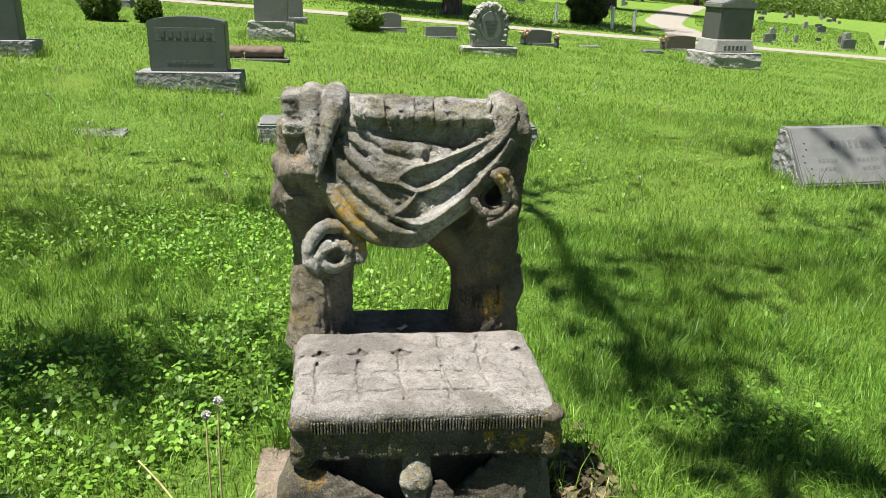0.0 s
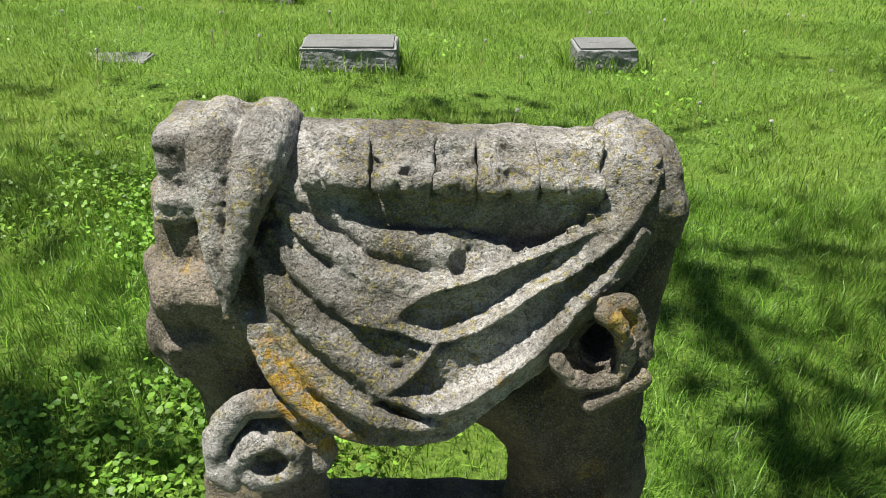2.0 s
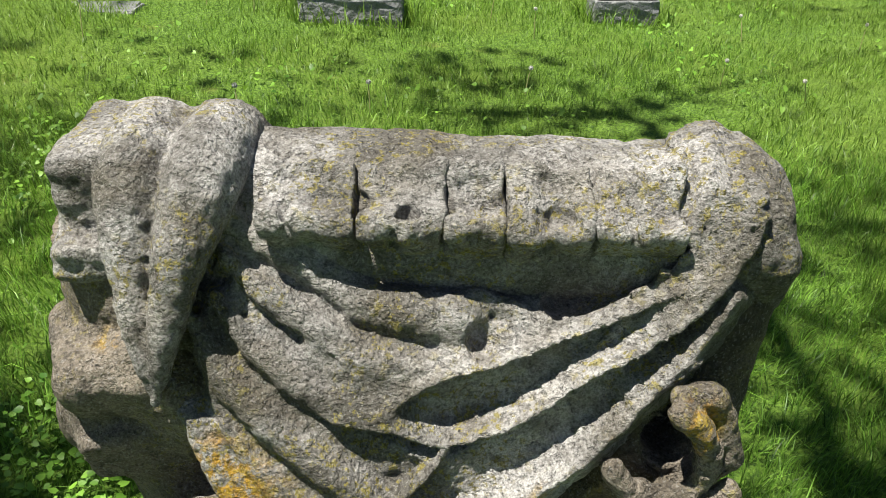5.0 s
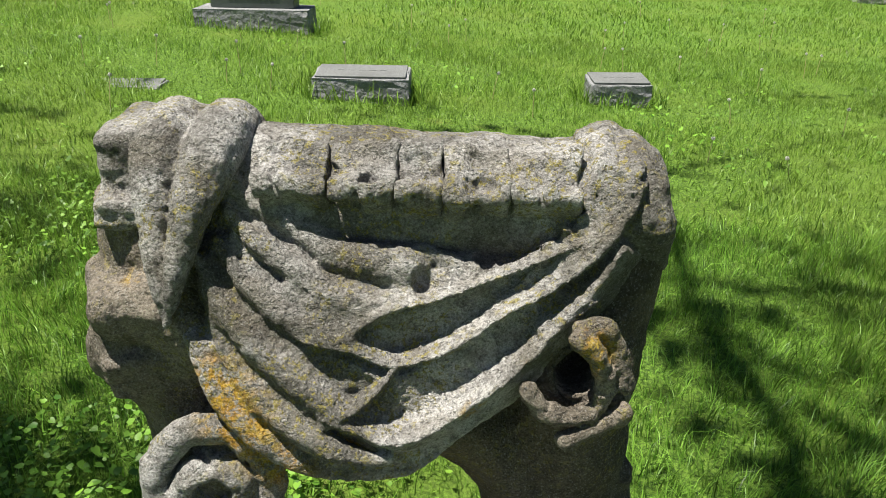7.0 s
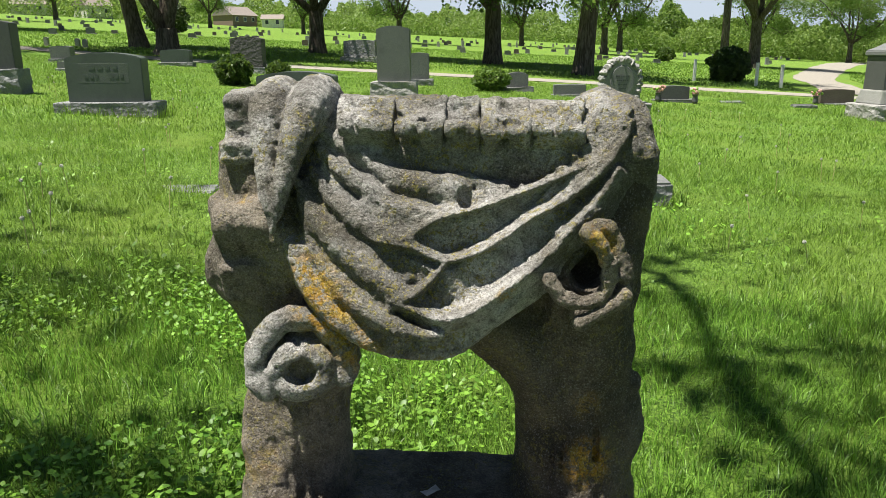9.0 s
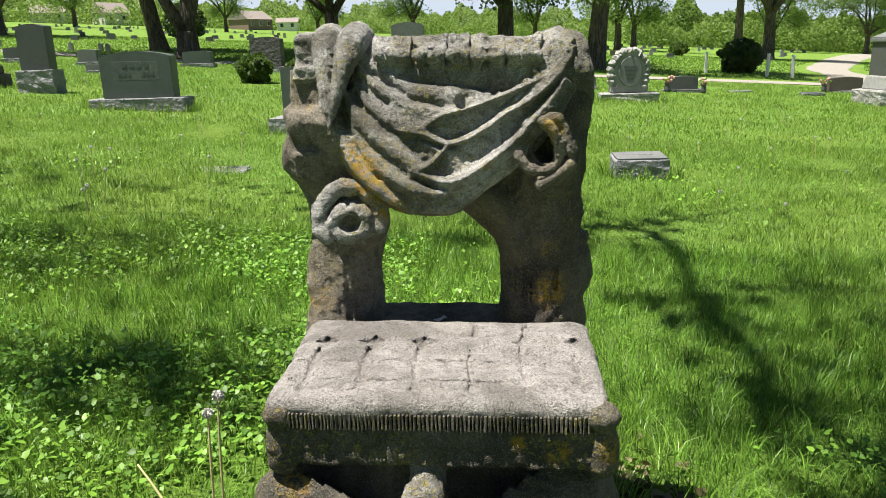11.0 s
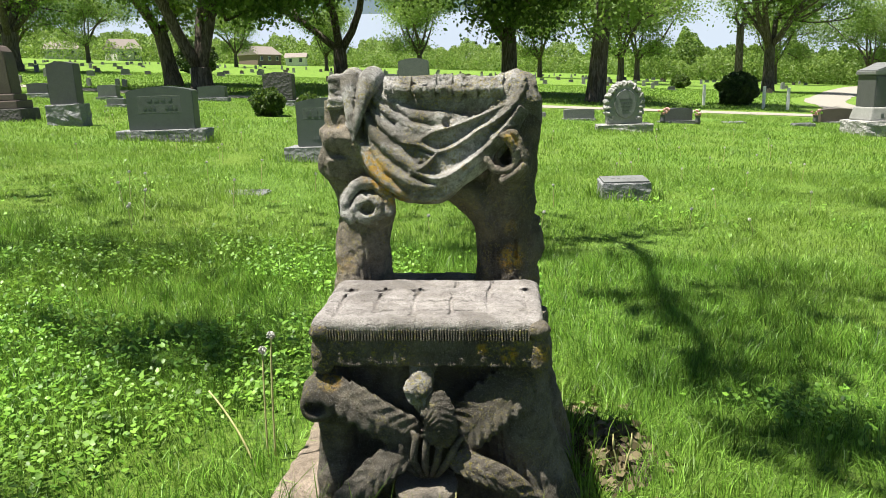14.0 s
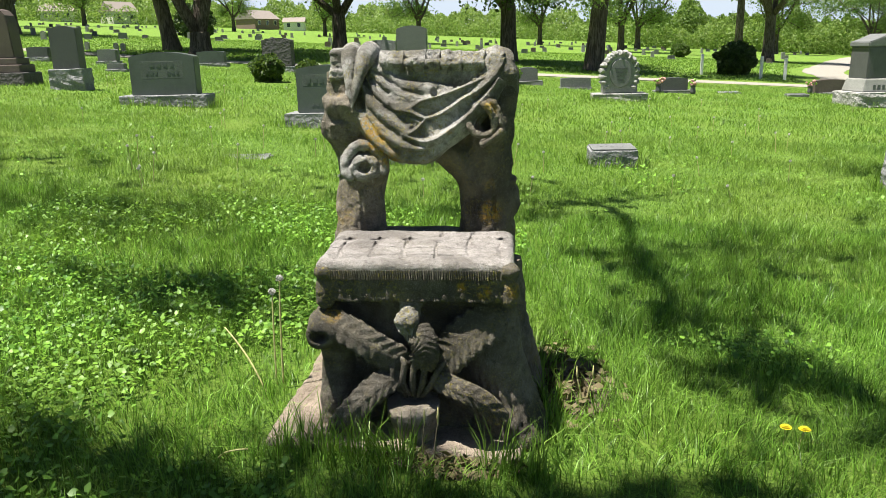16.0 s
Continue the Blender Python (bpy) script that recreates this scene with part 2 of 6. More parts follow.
def part(name, bm, material, parent=None, label="", smooth=False):
    me = bpy.data.meshes.new(name)
    bm.to_mesh(me)
    bm.free()
    me.materials.append(material)
    if smooth:
        me.polygons.foreach_set("use_smooth", [True] * len(me.polygons))
    ob = new(name, me)
    ob.parent = parent
    return tagged(ob, label)


def mesh_part(name, verts, faces, material, parent=None, label="", smooth=True):
    me = bpy.data.meshes.new(name)
    me.from_pydata(verts, [], faces)
    me.materials.append(material)
    if smooth:
        me.polygons.foreach_set("use_smooth", [True] * len(me.polygons))
    me.update()
    ob = new(name, me)
    ob.parent = parent
    return tagged(ob, label)


def quads_part(name, verts, faces, material, parent=None, label="", smooth=False):
    """A mesh from numpy arrays: verts (n, 3), faces (m, k)."""
    me = bpy.data.meshes.new(name)
    n, k = faces.shape
    me.vertices.add(len(verts))
    me.vertices.foreach_set("co", np.ascontiguousarray(verts, dtype=np.float32).ravel())
    me.loops.add(n * k)
    me.loops.foreach_set("vertex_index", np.ascontiguousarray(faces, dtype=np.int32).ravel())
    me.polygons.add(n)
    me.polygons.foreach_set("loop_start", np.arange(0, n * k, k, dtype=np.int32))
    if smooth:
        me.polygons.foreach_set("use_smooth", np.ones(n, dtype=bool))
    me.materials.append(material)
    me.update(calc_edges=True)
    ob = new(name, me)
    ob.parent = parent
    return tagged(ob, label)


def block(w, d, h, bevel=0.01, taper=0.0, rough=0.0, cuts=0, seed=0, top=None):
    """A stone block on z = 0, its edges bevelled; rough: how far a quarried face is uneven."""
    bm = bmesh.new()
    bmesh.ops.create_cube(bm, size=1.0)
    for v in bm.verts:
        v.co = Vector((v.co.x * w, v.co.y * d, (v.co.z + 0.5) * h))
        if v.co.z > h / 2:
            v.co.x *= 1 - taper
            v.co.y *= 1 - taper
    bmesh.ops.bevel(bm, geom=bm.edges[:], offset=bevel, segments=2, affect="EDGES", profile=0.6)
    if cuts:
        bmesh.ops.subdivide_edges(bm, edges=[e for e in bm.edges if e.calc_length() > 0.04], cuts=cuts, use_grid_fill=True)
        for v in bm.verts:
            if 0.004 < v.co.z:
                k = noise.noise_vector(v.co * 9 + Vector((seed, 0, 0))) + 0.5 * noise.noise_vector(v.co * 23 + Vector((seed, 5, 0)))
                v.co += k * rough * (0.35 if v.co.z > h * 0.97 else 1.0)
    return bm


def slab_profile(outline, d, bevel=0.008):
    """An upright slab: an outline of (x, z) given depth, centred on y = 0."""
    bm = bmesh.new()
    face = bm.faces.new([bm.verts.new((x, -d / 2, z)) for x, z in outline])
    ext = bmesh.ops.extrude_face_region(bm, geom=[face])
    bmesh.ops.translate(bm, vec=(0, d, 0), verts=[v for v in ext["geom"] if isinstance(v, bmesh.types.BMVert)])
    bmesh.ops.recalc_face_normals(bm, faces=bm.faces[:])
    sharp = [e for e in bm.edges if len(e.link_faces) == 2 and e.calc_face_angle() > 0.6]
    bmesh.ops.bevel(bm, geom=sharp, offset=bevel, segments=2, affect="EDGES")
    return bm


def lathe(profile, steps=20):
    """A turned solid from (radius, z) pairs."""
    bm = bmesh.new()
    rings = [[bm.verts.new((r * math.cos(a * math.tau / steps), r * math.sin(a * math.tau / steps), z)) for a in range(steps)] for r, z in profile]
    for a, b in zip(rings, rings[1:]):
        for i in range(steps):
            bm.faces.new((a[i], a[(i + 1) % steps], b[(i + 1) % steps], b[i]))
    bm.faces.new(rings[0][::-1])
    bm.faces.new(rings[-1])
    return bm


def tube_mesh(points, steps=8):
    """Verts and faces of a round tube through (x, y, z, r) points."""
    verts, faces = [], []
    up = Vector((0.3, 0.2, 1)).normalized()
    points = [tuple(float(v) for v in p) for p in points]
    for i, (x, y, z, r) in enumerate(points):
        a, b = Vector(points[max(i - 1, 0)][:3]), Vector(points[min(i + 1, len(points) - 1)][:3])
        t = (b - a).normalized()
        u = t.cross(up)
        u = u.normalized() if u.length > 1e-3 else t.orthogonal().normalized()
        w = t.cross(u)
        for s in range(steps):
            c = s * math.tau / steps
            verts.append(Vector((x, y, z)) + r * (math.cos(c) * u + math.sin(c) * w))
        if i:
            o = (i - 1) * steps
            faces += [(o + s, o + (s + 1) % steps, o + steps + (s + 1) % steps, o + steps + s) for s in range(steps)]
    faces.append(tuple(range(steps))[::-1])
    faces.append(tuple(range(len(verts) - steps, len(verts))))
    return verts, faces


def spline(points, per=6):
    """Catmull-Rom through control points of any width."""
    p = np.array(points, dtype=float)
    p = np.vstack([2 * p[0] - p[1], p, 2 * p[-1] - p[-2]])
    out = []
    for i in range(1, len(p) - 2):
        for t in np.linspace(0, 1, per, endpoint=False):
            a, b, c, d = p[i - 1:i + 3]
            out.append(0.5 * (2 * b + (c - a) * t + (2 * a - 5 * b + 4 * c - d) * t * t + (3 * b - a - 3 * c + d) * t ** 3))
    out.append(p[-2])
    return np.array(out)


# ---- carving: solids blended in a grid, then skinned ----
class Carving:
    def __init__(self, low, high, step, seed=1):
        self.low, self.step = np.array(low, dtype=float), step
        self.n = [int(math.ceil((b - a) / step)) + 1 for a, b in zip(low, high)]
        self.f = np.full(self.n, 1.0, dtype=np.float32)
        self.rng = np.random.RandomState(seed)

    def axes(self, lo, hi):
        sl, ax = [], []
        for i in range(3):
            a = max(0, int((lo[i] - self.low[i]) / self.step))
            b = min(self.n[i], int((hi[i] - self.low[i]) / self.step) + 2)
            sl.append(slice(a, max(a, b)))
            ax.append(self.low[i] + self.step * np.arange(a, max(a, b)))
        return tuple(sl), np.meshgrid(*ax, indexing="ij", sparse=True)

    def blend(self, sl, d, k, cut):
        f = self.f[sl]
        if f.size == 0:
            return
        g = -d if cut else d
        h = np.clip(0.5 + 0.5 * ((f - g) if not cut else (g - f)) / k, 0, 1)
        self.f[sl] = (f * (1 - h) + g * h + (k * h * (1 - h) if cut else -k * h * (1 - h))).astype(np.float32)

    def tube(self, points, k=0.015, cut=False, per=4, squash=(1, 1, 1)):
        """A chain of round cones through (x, y, z, r)."""
        p = spline(points, per) if len(points) > 2 else np.array(points, dtype=float)
        r = p[:, 3].max() + k * 2
        sq = np.array(squash, dtype=float)
        lo, hi = (p[:, :3] - r / sq.min()).min(0), (p[:, :3] + r / sq.min()).max(0)
        sl, (X, Y, Z) = self.axes(lo, hi)
        best = None
        for a, b in zip(p, p[1:]):
            v = (b[:3] - a[:3]) * sq
            L = max(v @ v, 1e-9)
            dx, dy, dz = (X - a[0]) * sq[0], (Y - a[1]) * sq[1], (Z - a[2]) * sq[2]
            t = np.clip((dx * v[0] + dy * v[1] + dz * v[2]) / L, 0, 1)
            d = np.sqrt((dx - t * v[0]) ** 2 + (dy - t * v[1]) ** 2 + (dz - t * v[2]) ** 2) - (a[3] + t * (b[3] - a[3]))
            best = d if best is None else np.minimum(best, d)
        self.blend(sl, best, k, cut)

    def ball(self, c, r, k=0.015, cut=False):
        r = np.array(r, dtype=float) * np.ones(3)
        sl, (X, Y, Z) = self.axes(np.array(c) - r - 2 * k, np.array(c) + r + 2 * k)
        q = np.sqrt(((X - c[0]) / r[0]) ** 2 + ((Y - c[1]) / r[1]) ** 2 + ((Z - c[2]) / r[2]) ** 2)
        self.blend(sl, (q - 1) * r.min(), k, cut)

    def box(self, c, half, r=0.01, k=0.01, cut=False, turn=None):
        """A rounded box; turn: degrees about x, y, z."""
        h = np.array(half, dtype=float)
        R = h.max() * 1.8 + 2 * k
        reach = (h + r + 2 * k) if turn is None else np.full(3, np.linalg.norm(h) + r + 2 * k)
        sl, (X, Y, Z) = self.axes(np.array(c) - reach, np.array(c) + reach)
        dx, dy, dz = X - c[0], Y - c[1], Z - c[2]
        if turn is not None:
            m = np.array(Euler([radians(a) for a in turn]).to_matrix())
            dx, dy, dz = (m[0][i] * dx + m[1][i] * dy + m[2][i] * dz for i in range(3))
        q = [np.abs(v) - (e - r) for v, e in zip((dx, dy, dz), h)]
        out = np.sqrt(sum(np.maximum(v, 0) ** 2 for v in q)) + np.minimum(np.maximum(np.maximum(q[0], q[1]), q[2]), 0) - r
        self.blend(sl, out, k, cut)

    def grain(self, size, depth, seed=0):
        """Uneven, weathered surface of that size and depth."""
        rng = np.random.RandomState(seed)
        idx, frac = [], []
        for i in range(3):
            u = np.arange(self.n[i]) * self.step / size
            j = u.astype(int)
            t = u - j
            idx.append(j)
            frac.append((t * t * (3 - 2 * t)).astype(np.float32))
        lat = rng.rand(*(int(self.n[i] * self.step / size) + 3 for i in range(3))).astype(np.float32) - 0.5
        for i in range(3):
            a = np.take(lat, idx[i], axis=i)
            b = np.take(lat, idx[i] + 1, axis=i)
            shape = [1, 1, 1]
            shape[i] = -1
            t = frac[i].reshape(shape)
            lat = a * (1 - t) + b * t
        self.f += lat * 2 * depth

    def drape(self, cloth, reach, k=0.0018):
        """Cloth seen from the front. Each fold is a crest of (x, y, z, slope of the sheet above it, its most depth), the fall below it and how far the sheet goes up and down."""
        sl, (X, Y, Z) = self.axes(*reach)
        X2, Z2 = X[:, 0, :], Z[:, 0, :]
        ground = 1.775 + 0.30 * np.maximum(0, Z2 - 0.87) + 0.06 * np.maximum(0, X2)
        top = np.full(ground.shape, 9.0)
        for points, fall, far, low in cloth:
            p = spline(points, 6)
            best, side, over = np.full(top.shape, 9.0), np.zeros(top.shape), np.zeros(top.shape)
            y0, slope, most = np.zeros(top.shape), np.ones(top.shape), np.ones(top.shape)
            for i, (a, b) in enumerate(zip(p, p[1:])):
                vx, vz = b[0] - a[0], b[2] - a[2]
                L = max(vx * vx + vz * vz, 1e-9)
                dx, dz = X2 - a[0], Z2 - a[2]
                raw = (dx * vx + dz * vz) / L
                t = np.clip(raw, 0, 1)
                d = np.hypot(dx - t * vx, dz - t * vz)
                m = d < best
                best = np.where(m, d, best)
                side = np.where(m, vx * dz - vz * dx, side)
                o = np.abs(raw - t) * math.sqrt(L) if i in (0, len(p) - 2) else 0.0 * raw
                over = np.where(m, o, over)
                y0, slope, most = (np.where(m, a[j] + t * (b[j] - a[j]), q) for j, q in ((1, y0), (3, slope), (4, most)))
            r = 0.0024
            d = np.sqrt(best ** 2 + r * r) - r
            up = most * np.tanh(slope * d / most) + 3.0 * np.maximum(0, best - far)
            h = y0 + np.where(side > 0, up, fall * d + 4.0 * np.maximum(0, best - low)) + 2.6 * over
            w = np.clip(0.5 + 0.5 * (top - h) / k, 0, 1)
            top = top * (1 - w) + h * w - k * w * (1 - w)
        d = np.maximum(top[:, None, :] - Y, Y - ground[:, None, :] - 0.100) * 0.55
        d = np.maximum(d, (top - ground - 0.055 - 0.03 * np.clip((Z2 - 0.95) / 0.07, 0, 1))[:, None, :] * 0.55)
        self.blend(sl, d, 0.003, False)

    def skin(self, name, material, parent=None, label=""):
        f = self.f
        f[0], f[-1], f[:, 0], f[:, -1], f[:, :, 0], f[:, :, -1] = 1, 1, 1, 1, 1, 1
        s = f < 0
        nx, ny, nz = (n - 1 for n in self.n)
        corner = [(i, j, k) for i in (0, 1) for j in (0, 1) for k in (0, 1)]
        count = sum(s[i:i + nx, j:j + ny, k:k + nz].astype(np.int8) for i, j, k in corner)
        cells = np.argwhere((count > 0) & (count < 8))
        index = np.full((nx, ny, nz), -1, dtype=np.int32)
        index[tuple(cells.T)] = np.arange(len(cells))
        val = np.stack([f[tuple((cells + c).T)] for c in corner], 1)
        total, hits = np.zeros((len(cells), 3)), np.zeros((len(cells), 1))
        for a in range(8):
            for b in range(a + 1, 8):
                ca, cb = np.array(corner[a]), np.array(corner[b])
                if np.abs(ca - cb).sum() != 1:
                    continue
                cross = (val[:, a] < 0) != (val[:, b] < 0)
                t = np.where(cross, val[:, a] / np.where(cross, val[:, a] - val[:, b], 1), 0)[:, None]
                total += np.where(cross[:, None], ca + t * (cb - ca), 0)
                hits += cross[:, None]
        verts = self.low + self.step * (cells + total / hits)
        faces = []
        for ax in range(3):
            u, v = [(1, 2), (2, 0), (0, 1)][ax]
            lo = [slice(1, None)] * 3
            a_sl, b_sl = [slice(None)] * 3, [slice(None)] * 3
            a_sl[ax], b_sl[ax] = slice(0, -1), slice(1, None)
            sa, sb = s[tuple(a_sl)], s[tuple(b_sl)]
            for flip in (False, True):
                e = np.argwhere((sa & ~sb) if not flip else (~sa & sb))
                e = e[(e[:, u] > 0) & (e[:, v] > 0) & (e[:, u] < self.n[u] - 1) & (e[:, v] < self.n[v] - 1)]
                du, dv = np.zeros(3, int), np.zeros(3, int)
                du[u], dv[v] = 1, 1
                q = [index[tuple((e - o).T)] for o in (du + dv, dv, 0 * du, du)]
                faces.append(np.stack(q if not flip else q[::-1], 1))
        faces = np.concatenate(faces)
        return quads_part(name, verts, faces, material, parent, label, smooth=True)

# ---- the field, the lane ----
def ground_sheet():
    bm = bmesh.new()
    edges = [-900, -400, -180, -90, -45, -24, -14, -9, -6, -4, -2.5, -1.2, 0, 1.2, 2.5, 4, 6, 9, 14, 24, 45, 90, 180, 400, 900]
    rows = [[bm.verts.new((x, y, gz(x, y) + (0.015 * noise.noise(Vector((x, y, 0)) * 0.7) if abs(x) < 40 and abs(y) < 60 else 0))) for x in edges] for y in edges]
    for a, b in zip(rows, rows[1:]):
        for i in range(len(edges) - 1):
            bm.faces.new((a[i], a[i + 1], b[i + 1], b[i]))
    return part("ground", bm, M_TURF, None, "", True)


tagged(ground_sheet(), "mown spring lawn of a cemetery, sloping gently", "lawn", kind="structure")


def lane(name, line, widths, label):
    """A strip of gravel a little above the turf, with wavering edges."""
    verts, faces = [], []
    pts = spline([(x, y, w) for (x, y), w in zip(line, widths)], 14)
    for i, (x, y, w) in enumerate(pts):
        a, b = pts[max(i - 1, 0)], pts[min(i + 1, len(pts) - 1)]
        d = Vector((b[0] - a[0], b[1] - a[1])).normalized()
        n = Vector((-d.y, d.x))
        for s in (-1, -0.45, 0, 0.45, 1):
            h = w / 2 * s * (1 + 0.12 * noise.noise(Vector((i * 0.37, s, 3))))
            px, py = x + n.x * h, y + n.y * h
            verts.append((px, py, gz(px, py) + (0.035 if abs(s) < 1 else 0.016)))
        if i:
            o = (i - 1) * 5
            faces += [(o + j + 5, o + j + 6, o + j + 1, o + j) for j in range(4)]
    return tagged(mesh_part(name, verts, faces, M_GRAVEL, None, label), "", "gravel lane", kind="structure")


lane("road", [(-60, 46), (-36, 34.5), (-17.8, 27.2), (-8.9, 24.4), (1, 24.6), (9, 24.6), (17, 24.4), (30, 23.5), (60, 20)], [1.6] * 9, "pale gravel lane through the cemetery lawn")
lane("road", [(11.3, 26.1), (13.6, 33), (15.6, 40), (23, 57), (31, 75), (52, 118), (80, 160)], [1.6, 1.7, 1.9, 2.4, 3, 4, 5], "pale gravel side lane leading off between the trees")


def low_sky():
    """A ring of hazy sky round the horizon."""
    bm = bmesh.new()
    ring = [(880 * math.sin(math.tau * i / 96), 880 * math.cos(math.tau * i / 96)) for i in range(96)]
    low, high = ([bm.verts.new((x, y, z)) for x, y in ring] for z in (-70.0, 75.0))
    for i in range(96):
        j = (i + 1) % 96
        bm.faces.new((low[i], high[i], high[j], low[j]))
    return tagged(part("backdrop", bm, M_HAZE), "pale blue haze of the low sky", "sky", kind="structure")


low_sky()
# ---- the stone chair ----
chair = thing("stone_chair", "weathered grey limestone chair monument carved as tree limbs with draped cloth", "stone chair")


def carve_roll():
    c = Carving((-0.40, 1.83, 0.95), (0.34, 2.08, 1.23), 0.0032)
    c.tube([(-0.235, 1.957, 1.085, 0.078), (-0.15, 1.957, 1.083, 0.081), (0.05, 1.957, 1.078, 0.080), (0.17, 1.957, 1.075, 0.079), (0.225, 1.955, 1.079, 0.082), (0.262, 1.953, 1.081, 0.082)], 0.02)
    # broken bark at the open end, in three ragged layers
    c.box((-0.298, 1.955, 1.135), (0.036, 0.072, 0.040), 0.016, 0.006, turn=(0, -3, 5))
    c.box((-0.300, 1.935, 1.088), (0.036, 0.078, 0.019), 0.012, 0.004, turn=(0, 4, 8))
    c.box((-0.294, 1.946, 1.048), (0.034, 0.072, 0.018), 0.012, 0.006, turn=(0, -14, 4))
    c.tube([(-0.36, 1.90, 1.104, 0.008), (-0.335, 1.862, 1.108, 0.0095), (-0.30, 1.866, 1.111, 0.008), (-0.27, 1.87, 1.108, 0.007)], 0.002, True)
    c.tube([(-0.36, 1.89, 1.064, 0.008), (-0.335, 1.862, 1.067, 0.009), (-0.30, 1.866, 1.065, 0.009), (-0.27, 1.87, 1.066, 0.008)], 0.002, True)
    c.tube([(-0.335, 1.880, 1.160, 0.003), (-0.315, 1.876, 1.143, 0.005), (-0.290, 1.874, 1.132, 0.003)], 0.004, True)
    c.tube([(-0.350, 1.880, 1.150, 0.006), (-0.352, 1.868, 1.130, 0.006)], 0.006, True)
    # the bark wrinkles of the flared end
    for i in range(5):
        a = radians(18 + 17 * i)
        y, z = 1.955 - 0.085 * math.cos(a), 1.086 + 0.085 * math.sin(a)
        c.tube([(0.205, y, z, 0.002), (0.235, y - 0.001, z + 0.001, 0.0035), (0.27, y + 0.002, z + 0.003, 0.002)], 0.004, True)
    c.box((0.346, 1.95, 1.08), (0.06, 0.2, 0.2), 0.01, 0.02, True, turn=(0, -10, 8))
    c.grain(0.045, 0.004, 1)
    c.grain(0.014, 0.0020, 2)
    c.grain(0.0065, 0.0015, 3)
    return c.skin("top_roll", M_STONE, chair, "rounded log rail, bark broken at one end")


def carve_bar(x0, x1, seed):
    """One worn raised block of the lettering on the rail, its foot standing proud."""
    rng = random.Random(seed)
    low, high = (x0 - 0.02, 1.82, 1.04), (x1 + 0.02, 1.99, 1.20)
    mid, a = 1.081 - 0.02 * (x0 + 0.1), radians(38)
    c = Carving(low, high, 0.0026)
    proud = rng.uniform(-0.0025, 0.0025)
    c.tube([(x0 - 0.1, 1.957, mid, 0.0940 + proud), (x1 + 0.1, 1.957, mid, 0.0940 - proud)], 0.004)
    c.tube([(x0 - 0.1, 1.878, mid + 0.038, 0.0185), (x1 + 0.1, 1.878, mid + 0.038, 0.0185)], 0.012)
    keep = Carving(low, high, 0.0026)
    m = ((x0 + x1) / 2, 1.957 - 0.088 * math.cos(a), mid + 0.088 * math.sin(a))
    keep.box(m, ((x1 - x0) / 2 + 0.0002, 0.034 + rng.uniform(-0.002, 0.002), 0.035), 0.004, 0.004, turn=(math.degrees(a), 0, 0))
    keep.tube([(x0 + rng.uniform(0.0, 0.010), 1.858, 1.08, 0.006), (x0 + rng.uniform(-0.004, 0.004), 1.885, 1.14, 0.005)], 0.006, True)
    if seed in (71, 73):
        keep.box(((x0 + x1) / 2 - 0.004, 1.865, mid + 0.012), (0.0075, 0.03, 0.016), 0.004, 0.004, True)
    c.f = np.maximum(c.f, keep.f)
    for i in range(2):
        t = radians((46, 34)[i] + rng.uniform(-5, 5))
        px = x0 + (x1 - x0) * ((0.5, 0.68)[i] + rng.uniform(-0.14, 0.14))
        c.ball((px, 1.957 - 0.098 * math.cos(t), mid + 0.098 * math.sin(t)), (rng.uniform(0.011, 0.016), 0.0105, rng.uniform(0.008, 0.012)), 0.008, True)
    px = rng.uniform(x0 + 0.02, x1 - 0.02)
    c.tube([(px, 1.862, mid + 0.036, 0.004), (px + rng.uniform(-0.006, 0.006), 1.872, mid + 0.058, 0.004)], 0.006, True)
    c.grain(0.03, 0.004, seed + 3)
    c.grain(0.015, 0.0028, seed)
    c.grain(0.0065, 0.0014, seed + 9)
    return c.skin("raised_bar", M_STONE, chair, "worn raised lettering block")


